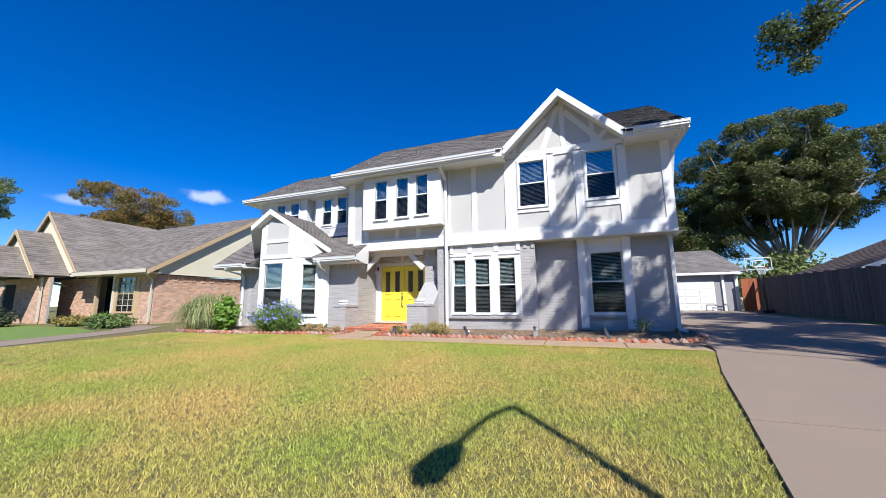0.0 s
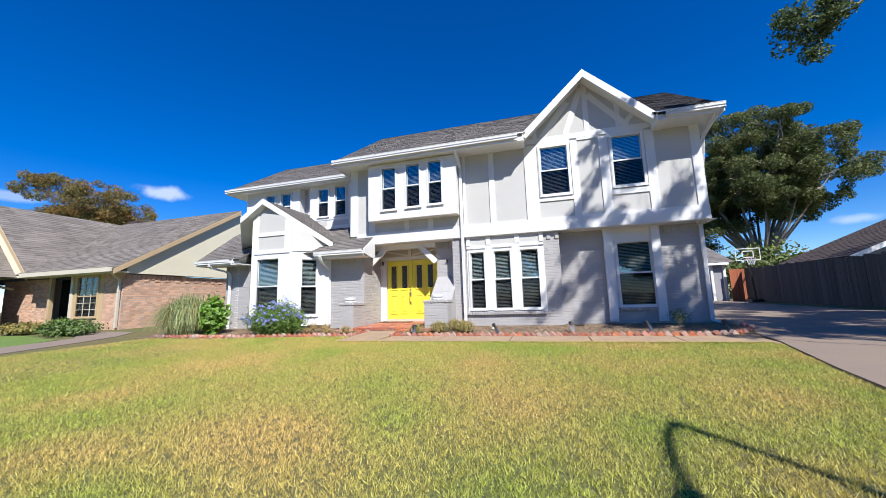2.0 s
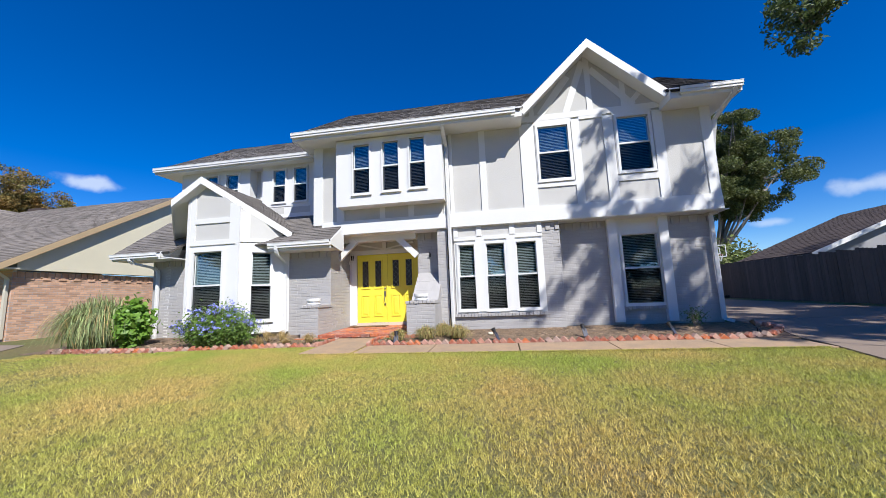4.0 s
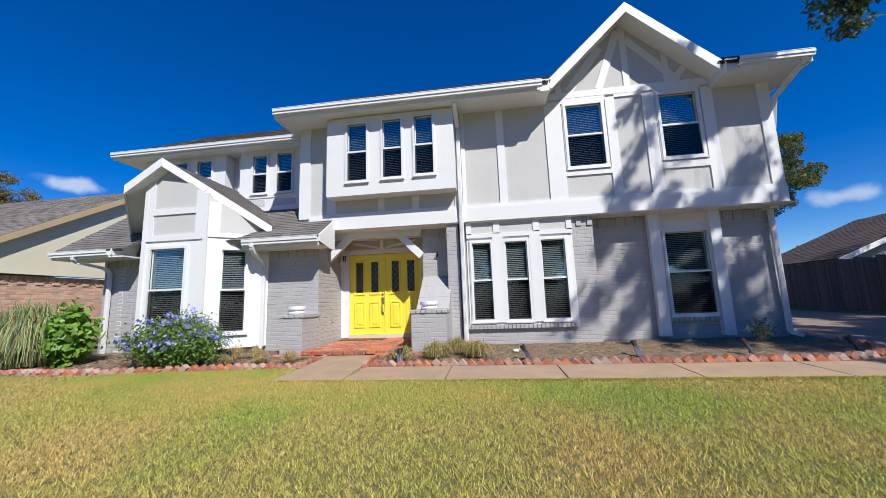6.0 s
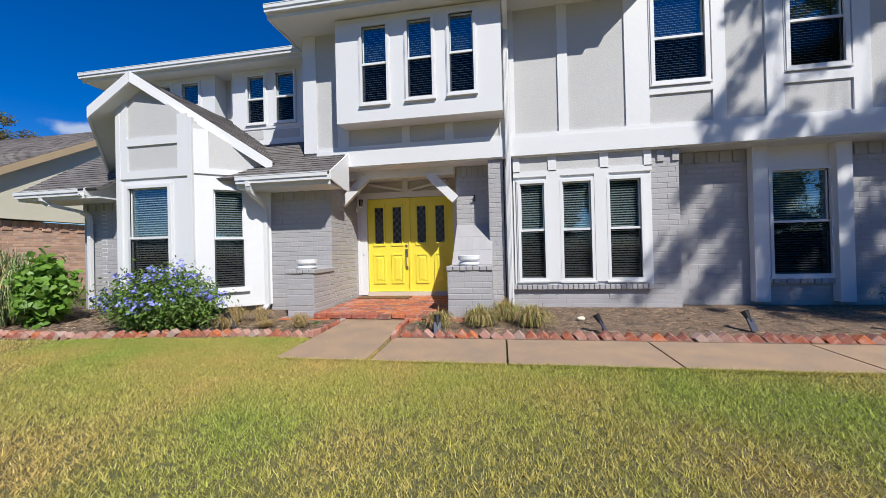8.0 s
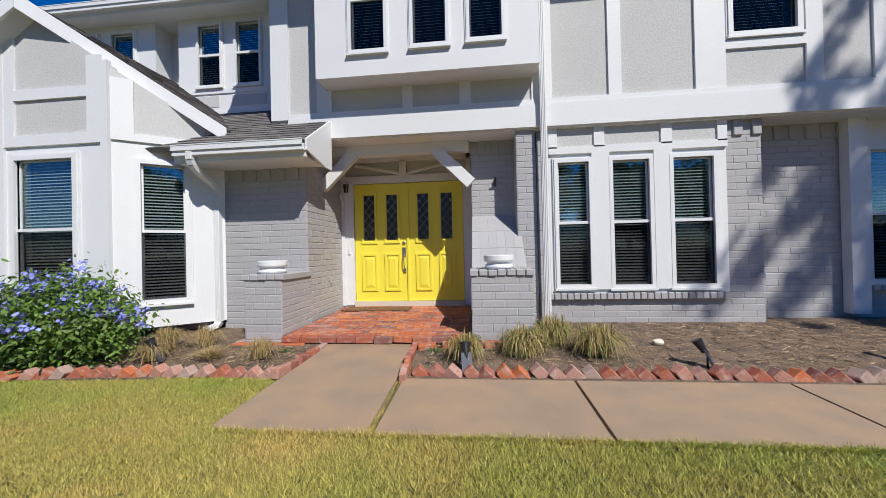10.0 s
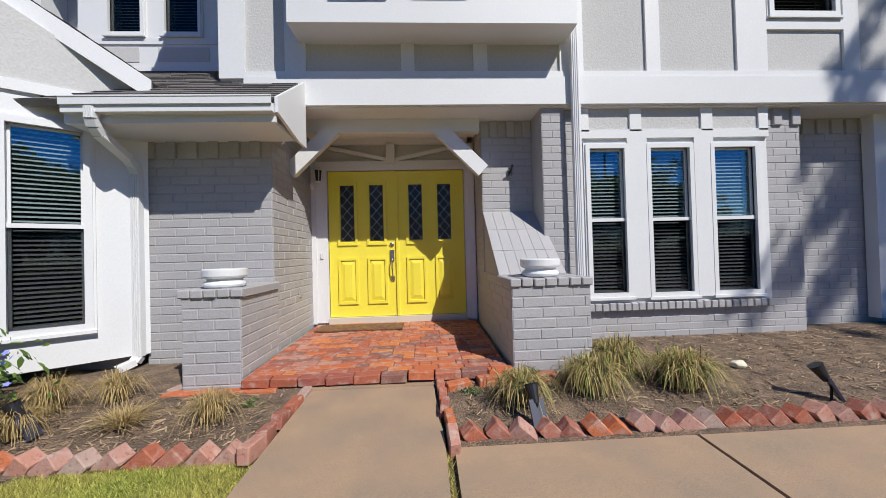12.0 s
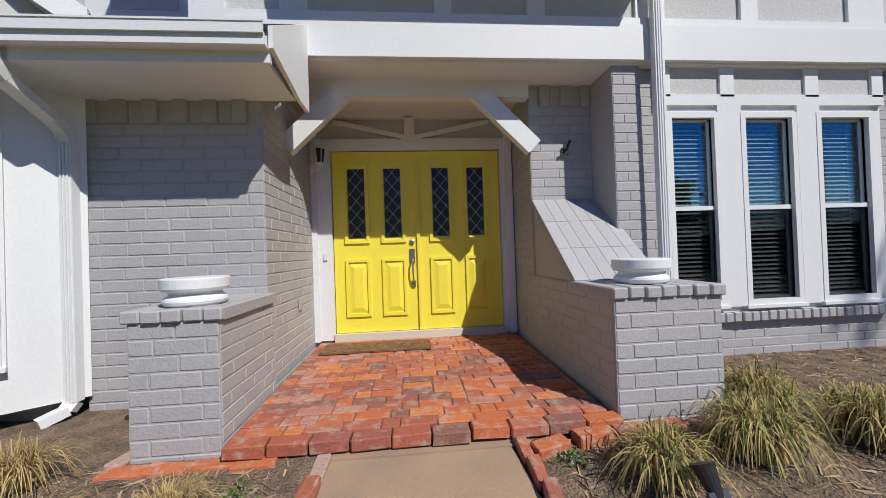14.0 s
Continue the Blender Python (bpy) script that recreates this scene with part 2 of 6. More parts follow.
def world_built(e):
    """Marks a thing whose parts are built in world coordinates."""
    HOME[e] = e.matrix_basis.inverted()
    return e


def thing(name, label, category, x=0.0, y=0.0, z=0.0, group="", kind="", rz=0.0):
    e = new(name)
    e.matrix_basis = pose(x, y, z, 0, 0, rz)
    return tagged(e, label, category, group, kind)


def part(name, bm, material, parent=None, label="", kind="", m=None, smooth=False):
    me = bpy.data.meshes.new(name)
    if m is not None:
        bm.transform(m)
    bm.normal_update()
    bm.to_mesh(me)
    bm.free()
    me.materials.append(material)
    if smooth:
        me.shade_smooth()
    ob = adopt(new(name, me), parent)
    return tagged(ob, label, kind=kind)


def hexa(bm, p):
    v = [bm.verts.new(q) for q in p]
    for f in ((0, 3, 2, 1), (4, 5, 6, 7), (0, 1, 5, 4), (1, 2, 6, 5), (2, 3, 7, 6), (3, 0, 4, 7)):
        bm.faces.new([v[i] for i in f])


def box(bm, x0, x1, y0, y1, z0, z1):
    hexa(bm, [(x0, y0, z0), (x1, y0, z0), (x1, y1, z0), (x0, y1, z0), (x0, y0, z1), (x1, y0, z1), (x1, y1, z1), (x0, y1, z1)])


def boxes(*rows):
    bm = bmesh.new()
    for r in rows:
        box(bm, *r)
    return bm


def plate(bm, pts, way):
    """A flat polygon given thickness along way."""
    way = Vector(way)
    lo = [bm.verts.new(p) for p in pts]
    hi = [bm.verts.new(Vector(p) + way) for p in pts]
    n = len(pts)
    bm.faces.new(lo[::-1])
    bm.faces.new(hi)
    for i in range(n):
        bm.faces.new((lo[i], lo[(i + 1) % n], hi[(i + 1) % n], hi[i]))
    bmesh.ops.recalc_face_normals(bm, faces=bm.faces)


def beam(bm, a, b, w, h, up=(0, 0, 1)):
    """A bar from a to b, w wide and h high."""
    a, b = Vector(a), Vector(b)
    d = (b - a).normalized()
    s = d.cross(Vector(up)).normalized() * w / 2
    u = s.cross(d).normalized() * h / 2
    hexa(bm, [a - s - u, a + s - u, b + s - u, b - s - u, a - s + u, a + s + u, b + s + u, b - s + u])


def tube(bm, pts, radii, sides=8):
    rings = []
    for i, p in enumerate(pts):
        p = Vector(p)
        d = (Vector(pts[min(i + 1, len(pts) - 1)]) - Vector(pts[max(i - 1, 0)])).normalized()
        s = d.orthogonal().normalized() if abs(d.z) > 0.99 else d.cross(Vector((0, 0, 1))).normalized()
        u = s.cross(d)
        r = radii[i] if isinstance(radii, (list, tuple)) else radii
        rings.append([bm.verts.new(p + (s * math.cos(a) + u * math.sin(a)) * r) for a in (2 * math.pi * k / sides for k in range(sides))])
    for A, B in zip(rings, rings[1:]):
        for k in range(sides):
            bm.faces.new((A[k], A[(k + 1) % sides], B[(k + 1) % sides], B[k]))
    bm.faces.new(rings[0][::-1])
    bm.faces.new(rings[-1])


def holed(bm, x0, x1, z0, z1, y0, y1, holes=()):
    """A wall of boxes round its openings (x0, x1, z0, z1)."""
    xs = sorted({x0, x1, *(h[0] for h in holes), *(h[1] for h in holes)})
    xs = [x for x in xs if x0 <= x <= x1]
    for a, b in zip(xs, xs[1:]):
        mid = (a + b) / 2
        cuts = sorted((h[2], h[3]) for h in holes if h[0] < mid < h[1])
        z = z0
        for c, d in cuts:
            if c > z:
                box(bm, a, b, y0, y1, z, c)
            z = max(z, d)
        if z1 > z:
            box(bm, a, b, y0, y1, z, z1)


GROUND = ((-60, -0.35), (-12, -0.3), (0, 0.0), (3, 0.1), (8.4, 0.19), (9.4, 0.215), (10.3, 0.30), (12, 0.32), (27, 0.5), (60, 0.6), (2000, 0.6))


def gz(y):
    for (a, za), (b, zb) in zip(GROUND, GROUND[1:]):
        if y <= b:
            return za + (zb - za) * max(0.0, (y - a) / (b - a))
    return 0.6


def roof_face(parent, name, pts, material, thick=0.05, course=0.14, tab=0.3, shingles=True, sheet_label=""):
    """A roof plane from its eave (first two points, left to right) up, with courses of shingle tabs on it."""
    pts = [Vector(p) for p in pts]
    u = (pts[1] - pts[0]).normalized()
    nrm = u.cross(pts[-1] - pts[0]).normalized()
    nrm = nrm if nrm.z > 0 else -nrm
    v = nrm.cross(u)
    v = v if v.z > 0 else -v
    bm = bmesh.new()
    plate(bm, pts, -nrm * thick)
    sheet = part(name, bm, material, parent, sheet_label)
    if not shingles:
        return sheet
    flat = [((p - pts[0]).dot(u), (p - pts[0]).dot(v)) for p in pts]
    top = max(f[1] for f in flat)
    verts, faces = [], []
    rng = random.Random(len(name) + int(top * 100))
    rows = int(top / course)
    for r in range(rows + 1):
        v0 = r * course
        v1 = min(v0 + course * 1.15, top)
        vm = min(v0 + course * 0.5, top - 0.001)
        cross = []
        for (ax, ay), (bx, by) in zip(flat, flat[1:] + flat[:1]):
            if (ay <= vm) != (by <= vm):
                cross.append(ax + (bx - ax) * (vm - ay) / (by - ay))
        if len(cross) < 2:
            continue
        c0, c1 = min(cross), max(cross)
        x = c0 - rng.random() * tab
        while x < c1:
            w = tab * rng.uniform(0.6, 1.25)
            a, b = max(x, c0), min(x + w - 0.006, c1)
            x += w
            if b - a < 0.02:
                continue
            lift = rng.uniform(0.010, 0.020)
            dv = rng.uniform(-0.012, 0.006)
            k = len(verts)
            for (px, pv, ph) in ((a, v0 + dv, 0.001), (b, v0 + dv, 0.001), (b, v1, 0.001), (a, v1, 0.001), (a, v0 + dv, lift), (b, v0 + dv, lift), (b, v1, 0.003), (a, v1, 0.003)):
                verts.append(pts[0] + u * px + v * pv + nrm * ph)
            faces += [[k + i for i in f] for f in ((4, 5, 6, 7), (0, 1, 5, 4), (1, 2, 6, 5), (3, 0, 4, 7))]
    me = bpy.data.meshes.new("shingles")
    me.from_pydata(verts, [], faces)
    me.materials.append(material)
    ob = new("shingles", me)
    ob.parent = sheet
    tagged(ob, kind="stuff")
    return sheet


def gutter(parent, x0, x1, y, z, m=None):
    """An open white gutter with its front at y and its top at z."""
    bm = bmesh.new()
    for ya, yb, za, zb in ((y, y + 0.012, z - 0.07, z), (y + 0.02, y + 0.03, z - 0.12, z - 0.06), (y + 0.02, y + 0.12, z - 0.13, z - 0.12), (y - 0.006, y + 0.012, z - 0.006, z + 0.006)):
        box(bm, x0, x1, ya, yb, za, zb)
    return part("gutter", bm, M_white, parent, "white metal gutter", m=m)


def sash_window(parent, x0, x1, z0, z1, y, m=None, frame=0.06, blinds=True, paint=None):
    """A double-hung window in a wall whose face is at y: casing, sashes, panes, blind."""
    paint = paint or M_white
    win = adopt(new("window"), parent)
    if m is not None:
        win.matrix_basis = m
    part("window_frame", boxes((x0 - frame, x0, y - 0.03, y + 0.06, z0 - frame, z1 + frame), (x1, x1 + frame, y - 0.03, y + 0.06, z0 - frame, z1 + frame),
                               (x0, x1, y - 0.03, y + 0.06, z1, z1 + frame), (x0, x1, y - 0.03, y + 0.06, z0 - frame, z0),
                               (x0 - frame - 0.02, x0 - frame, y - 0.015, y + 0.05, z0 - frame, z1 + frame + 0.02), (x1 + frame, x1 + frame + 0.02, y - 0.015, y + 0.05, z0 - frame, z1 + frame + 0.02),
                               (x0 - frame, x1 + frame, y - 0.015, y + 0.05, z1 + frame, z1 + frame + 0.02)), paint, win)
    part("window_sill", boxes((x0 - frame - 0.02, x1 + frame + 0.02, y - 0.05, y + 0.05, z0 - frame - 0.03, z0 - frame)), paint, win)
    zm = (z0 + z1) / 2 + 0.01
    s = 0.022
    part("sash", boxes((x0, x1, y + 0.0, y + 0.035, zm - 0.02, zm + 0.02), (x0, x0 + s, y + 0.03, y + 0.05, z0, z1), (x1 - s, x1, y + 0.03, y + 0.05, z0, z1),
                       (x0, x1, y + 0.03, y + 0.05, z0, z0 + s), (x0, x1, y + 0.03, y + 0.05, z1 - s, z1)), paint, win)
    part("pane", boxes((x0, x1, y + 0.04, y + 0.044, zm, z1)), M_glass, win)
    part("pane", boxes((x0, x1, y + 0.025, y + 0.029, z0, zm)), M_screen, win, "pane behind an insect screen")
    if blinds:
        bm = bmesh.new()
        n = int((z1 - z0) / 0.042)
        for i in range(n):
            z = z0 + 0.01 + i * (z1 - z0 - 0.02) / n
            hexa(bm, [(x0 + 0.01, y + 0.075, z), (x1 - 0.01, y + 0.075, z), (x1 - 0.01, y + 0.108, z + 0.02), (x0 + 0.01, y + 0.108, z + 0.02),
                      (x0 + 0.01, y + 0.075, z + 0.003), (x1 - 0.01, y + 0.075, z + 0.003), (x1 - 0.01, y + 0.108, z + 0.023), (x0 + 0.01, y + 0.108, z + 0.023)])
        part("blind", bm, M_blind, win, "horizontal slat blind")
    # shallow near-black box: the room's darkness is put into its colour
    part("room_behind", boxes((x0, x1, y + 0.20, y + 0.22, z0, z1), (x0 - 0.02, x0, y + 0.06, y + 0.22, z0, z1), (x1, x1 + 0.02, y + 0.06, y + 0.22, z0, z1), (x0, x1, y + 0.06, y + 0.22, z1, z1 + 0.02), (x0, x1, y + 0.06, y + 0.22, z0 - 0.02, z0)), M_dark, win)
    return win


M_screen = M_glass.copy()
M_screen.name = "screened_glass"
for node in M_screen.node_tree.nodes:
    if node.type == "BSDF_TRANSPARENT":
        node.inputs["Color"].default_value = (0.62, 0.63, 0.64, 1)
    if node.type == "BSDF_GLOSSY":
        node.inputs["Color"].default_value = (0.16, 0.17, 0.18, 1)


def downspout(parent, pts, w=0.088, d=0.062):
    bm = bmesh.new()
    for a, b in zip(pts, pts[1:]):
        a, b = Vector(a), Vector(b)
        beam(bm, a, b, w, d, (0, 1, 0) if abs((b - a).normalized().z) > 0.5 else (0, 0, 1))
        if abs((b - a).normalized().z) > 0.95:
            for k in (-0.022, 0.0, 0.022):
                o = Vector((k, -d / 2 - 0.004, 0))
                beam(bm, a + o, b + o, 0.012, 0.01, (0, 1, 0))
    return part("downspout", bm, M_white, parent, "white ribbed metal downspout")


def brick_field(parent, name, x0, x1, z0, z1, y, m=None, holes=(), bl=0.30, bh=0.09, single=False, depth=0.10, soldier=False, label=""):
    """A brick wall in its own plane: backing, then bricks proud of the recessed joints."""
    bm = bmesh.new()
    holed(bm, x0, x1, z0, z1, y + 0.001, y + depth, holes)
    wall = part(name, bm, M_mortar, parent, label, m=m)
    FIELDS.append((wall, x0, x1, z0, z1, y, m, holes, bl, bh, single, soldier))
    return wall


FIELDS = []
PANELS = []


# ---- ground ----
def ground_sheet():
    xs = [-1500, -300, -90, -60, -40, -30, -24, -20, -17, -14, -12, -10, -8, -6, -4, -2, 0, 2, 4, 6, 8, 10, 14, 20, 40, 90, 300, 1500]
    ys = [-1500, -300, -60, -30, -20, -12, -8, -4, -2, 0, 1, 2, 3, 4, 5, 6, 7, 8, 8.4, 9.4, 10.3, 11, 12, 16, 20, 27, 40, 60, 120, 400, 1500]
    bm = bmesh.new()
    grid = [[bm.verts.new((x, y, gz(y))) for x in xs] for y in ys]
    for a, b in zip(grid, grid[1:]):
        for i in range(len(xs) - 1):
            bm.faces.new((a[i], a[i + 1], b[i + 1], b[i]))
    return part("ground", bm, M_lawn, None, "mown lawn with yellowed patches, level to the horizon", "structure", smooth=True)


def strip(name, outline, lift, material, label, thick=0.12, top=None):
    """A paved or dug piece that follows the ground, from its outline."""
    bm = bmesh.new()
    bm.faces.new([bm.verts.new((x, y, 0)) for x, y in outline])
    bmesh.ops.triangulate(bm, faces=bm.faces[:])
    for cut in (8.4, 9.4, 10.3, 11, 12, 16, 20):
        bmesh.ops.bisect_plane(bm, geom=bm.verts[:] + bm.edges[:] + bm.faces[:], plane_co=(0, cut, 0), plane_no=(0, 1, 0))
    bmesh.ops.recalc_face_normals(bm, faces=bm.faces)
    if sum(f.normal.z for f in bm.faces) < 0:
        bmesh.ops.reverse_faces(bm, faces=bm.faces[:])
    for v in bm.verts:
        v.co.z = (gz(v.co.y) if top is None else top(v.co.y)) + lift
    low = bmesh.ops.extrude_face_region(bm, geom=bm.faces[:], use_keep_orig=True)
    bmesh.ops.translate(bm, verts=[v for v in low["geom"] if isinstance(v, bmesh.types.BMVert)], vec=(0, 0, -thick))
    bmesh.ops.recalc_face_normals(bm, faces=bm.faces)
    return part(name, bm, material, None, label, "structure")


ground_sheet()
drive = [(0.2, -8), (0.9, 2.0), (1.35, 4.0), (1.85, 6.2), (2.45, 8.4), (2.75, 10.0), (2.95, 12.0)]
for k in range(5):
    y0, y1 = 12 + k * 2.86, 12 + (k + 1) * 2.86 - 0.015
    strip("driveway", [(2.95, y0), (8.6, y0), (8.6, y1), (2.95, y1)] if k < 4 else [(2.95, y0), (9.3, y0), (9.3, y1), (2.95, y1)], 0.03, M_drive, "tan concrete driveway slab", 0.15)
strip("driveway", drive[:3] + [(7.0, 4.0), (6.5, -8)], 0.03, M_drive, "tan concrete driveway slab", 0.15)
strip("driveway", [(1.36, 4.02), (1.85, 6.2), (2.44, 8.38), (7.6, 8.38), (7.05, 4.02)], 0.03, M_drive, "tan concrete driveway slab", 0.15)
strip("driveway", [(2.46, 8.4), (2.6, 9.4), (2.8, 10.3), (2.95, 11.98), (8.5, 11.98), (8.1, 10.3), (7.9, 9.4), (7.7, 8.4)], 0.03, M_drive, "tan concrete driveway slab", 0.15)
strip("neighbour_walk", [(-14.0, 4.2), (-15.4, 8.0), (-16.4, 10.2), (-18.6, 10.4), (-18.6, 9.7), (-17.3, 8.9), (-16.9, 7.6), (-16.4, 5.9), (-15.6, 4.2)], 0.02, M_drive, "grey concrete walk beside the neighbour's lawn", 0.1)
strip("neighbour_lawn", [(-17.0, 7.7), (-16.55, 5.9), (-40.0, 5.0), (-40.0, 9.3), (-27.0, 9.5), (-21.5, 9.6), (-17.6, 8.6)], 0.012, M_nlawn, "well watered bright green lawn next door", 0.05)
# walk along the bed, slab by slab, and the walk to the porch
joints = [-5.63, -4.13, -2.45, -0.75, 0.95, 2.42]
for a, b in zip(joints, joints[1:]):
    strip("walk_slab", [(a + 0.012, 8.36), (b - 0.012, 8.36), (b - 0.012, 9.28), (a + 0.012, 9.28)], 0.03, M_concrete, "tan concrete slab of the garden walk")
strip("walk_slab", [(-6.76, 8.36), (-5.67, 8.36), (-5.67, 9.3), (-5.72, 10.14), (-6.71, 10.14)], 0.03, M_concrete, "tan concrete slab of the front walk", top=lambda y: 0.19 + (y - 8.36) * 0.045)
strip("bed", [(-5.62, 9.3), (-5.62, 9.4), (-5.62, 10.3), (-5.3, 10.3), (-5.3, 11.6), (2.9, 11.6), (2.9, 10.3), (2.9, 9.4), (2.9, 9.3)], 0.02, M_soil, "bare brown planting bed with dry litter")
strip("bed", [(-14.6, 9.0), (-11.5, 8.9), (-8.6, 9.2), (-6.8, 9.3), (-6.8, 9.4), (-6.8, 10.3), (-7.2, 10.9), (-8.6, 11.2), (-9.5, 11.0), (-14.6, 11.4)], 0.02, M_soil, "bare brown planting bed with dry litter")

# ---- house ----
house = world_built(thing("house", "two-storey painted white and grey brick house with steep shingle roofs", "house", -4, 11.4, 0.25, kind="structure"))


def hp(name, bm, material, label="", m=None):
    return part(name, bm, material, house, label, m=m)


UP, LOW = 11.24, 11.29
Z1, Z2 = 3.08, 5.84
# upper front wall
w1, w2 = (-1.47, -0.74, 4.17, 5.68), (0.53, 1.27, 4.23, 5.72)
w1, w2 = (-1.50, -0.72, 4.20, 5.66), (0.52, 1.28, 4.25, 5.70)
bm = bmesh.new()
holed(bm, -8.0, 2.72, Z1 + 0.02, Z2, UP, UP + 0.2, (w1, w2, (-7.0, -4.2, 4.0, 5.7)))
hp("wall", bm, M_stucco, "pale grey stucco upper wall")
bm = bmesh.new()
plate(bm, [(-1.95, UP, Z2), (1.6, UP, Z2), (1.6, UP, 6.0), (-0.17, UP, 7.58), (-1.95, UP, 6.0)], (0, 0.2, 0))
hp("gable_wall", bm, M_stucco, "pale grey stucco gable")
# right end, back and left end walls
hp("side_wall", boxes((2.52, 2.72, UP + 0.2, 17.5, 3.0, Z2)), M_stucco)
hp("side_wall", boxes((2.50, 2.66, 11.77, 17.5, 0.0, 3.0)), M_brick)
hp("side_wall", boxes((-8.0, -7.8, UP + 0.2, 17.5, Z1, Z2)), M_stucco)
hp("rear_wall", boxes((-14.0, 2.85, 17.5, 17.7, 0.0, Z2)), M_stucco)
# timber boards of the upper wall
T = 0.03


def boards(rows, y, name="timber_board", m=None, t=T):
    for x0, x1, z0, z1 in rows:
        hp(name, boxes((x0, x1, y - t, y, z0, z1)), M_white, m=m)


boards([(-3.99, 2.74, Z1, 3.40)], UP, "band_board", t=0.06)
boards([(-3.99, 2.74, 3.36, 3.47)], UP, t=0.045)
boards([(-3.95, -3.86, 3.47, 5.78), (-3.10, -2.93, 3.47, 5.78), (-1.98, -1.60, 3.47, 5.78), (-0.62, -0.42, 3.47, 5.78), (0.17, 0.42, 3.47, 5.78), (1.38, 1.62, 3.47, 5.78), (2.50, 2.74, 3.47, 5.78),
        (-1.60, -0.62, 5.72, 5.95), (-0.42, 0.17, 5.76, 5.95), (0.42, 1.38, 5.78, 5.95), (-1.60, -0.62, 3.98, 4.10), (0.42, 1.38, 3.98, 4.14)], UP)


BRACES = []


def brace(a, b, w, y=UP, t=T, name="timber_brace"):
    BRACES.append(a)
    y, t = y, t - 0.0025 * (len(BRACES) % 8)
    a, b = Vector((a[0], 0, a[1])), Vector((b[0], 0, b[1]))
    s = (b - a).normalized().cross(Vector((0, 1, 0))) * w / 2
    bm = bmesh.new()
    plate(bm, [(p.x, y - t, p.z) for p in (a - s, b - s, b + s, a + s)], (0, t, 0))
    return hp(name, bm, M_white)


boards([(-1.95, 1.6, 5.84, 6.0)], UP, t=0.034)
for a, b, w in (((-1.62, 6.0), (-1.62, 6.3), 0.12), ((-1.40, 6.0), (-0.62, 7.02), 0.18), ((-0.72, 6.0), (-0.2, 7.4), 0.17), ((-0.1, 6.0), (-0.1, 7.5), 0.14), ((-0.02, 7.15), (0.98, 6.0), 0.17),
                ((0.75, 6.0), (0.75, 6.8), 0.13), ((0.85, 6.0), (1.3, 6.5), 0.13)):
    brace(a, b, w)
for w in (w1, w2):
    sash_window(house, *w, UP - 0.01)
# upper bay over the porch
BY = 10.85
hp("bay_wall", (lambda bm: (holed(bm, -7.12, -4.08, 3.88, 5.72, BY, BY + 0.14, [(-6.60, -6.14, 4.15, 5.54), (-5.74, -5.30, 4.17, 5.56), (-4.98, -4.56, 4.19, 5.58)]), bm)[1])(bmesh.new()), M_white)
hp("bay_side", boxes((-7.12, -6.98, BY + 0.14, UP, 3.88, 5.8), (-4.22, -4.08, BY + 0.14, UP, 3.88, 5.8)), M_white)
hp("bay_floor", boxes((-7.12, -4.08, BY, UP, 3.80, 3.88)), M_white)
for w in ((-6.60, -6.14, 4.15, 5.54), (-5.74, -5.30, 4.17, 5.56), (-4.98, -4.56, 4.19, 5.58)):
    sash_window(house, *w, BY, frame=0.045)
boards([(-8.0, -7.72, 3.40, 5.78), (-7.28, -7.05, 3.45, 5.78), (-5.98, -5.83, 3.45, 3.80), (-5.15, -4.99, 3.45, 3.80), (-4.14, -4.02, 3.45, 5.78)], UP)
boards([(-7.72, -3.99, Z1, 3.40)], UP, "band_board", t=0.06)
boards([(-7.72, -3.99, 3.36, 3.47)], UP, t=0.045)
# main roof
RE, RY, RZ, EZ = 10.55, 14.0, 8.25, 5.92
roof_face(house, "roof", [(-8.3, RE, EZ), (-1.98, RE, EZ), (-0.17, 13.12, 7.66), (-0.17, RY, RZ), (-8.05, RY, RZ)], M_roof, sheet_label="weathered grey-brown shingle roof")
roof_face(house, "roof", [(1.62, RE, EZ), (3.1, RE, EZ), (2.95, RY, RZ), (-0.17, RY, RZ), (-0.17, 13.12, 7.66)], M_roofblack, sheet_label="near-black shingle roof plane, much darker than the left one")
roof_face(house, "roof", [(3.1, 17.6, EZ), (-8.3, 17.6, EZ), (-8.05, RY, RZ), (2.95, RY, RZ)], M_roof, shingles=False)
hp("soffit", boxes((-8.3, -2.2, RE + 0.03, UP, 5.74, 5.78), (1.8, 3.1, RE + 0.03, UP, 5.74, 5.78), (2.72, 3.1, UP, 17.5, 5.74, 5.78), (-8.3, -8.0, UP, 17.5, 5.74, 5.78)), M_white)
hp("fascia", boxes((-8.3, -2.2, RE, RE + 0.03, 5.72, 5.90), (1.8, 3.1, RE, RE + 0.03, 5.72, 5.90), (3.07, 3.1, RE + 0.03, 17.5, 5.72, 5.9), (-8.3, -8.27, RE + 0.03, 17.5, 5.72, 5.9)), M_white)
bm = bmesh.new()
plate(bm, [(2.85, RE + 0.2, 5.85), (2.85, 17.4, 5.85), (2.85, RY, RZ - 0.08)], (-0.15, 0, 0))
plate(bm, [(-8.0, RE + 0.2, 5.85), (-8.0, 17.4, 5.85), (-8.0, RY, RZ - 0.05)], (0.15, 0, 0))
hp("end_gable", bm, M_stucco)
gutter(house, -8.3, -2.1, RE - 0.10, 5.93)
gutter(house, 1.75, 3.1, RE - 0.10, 5.93)
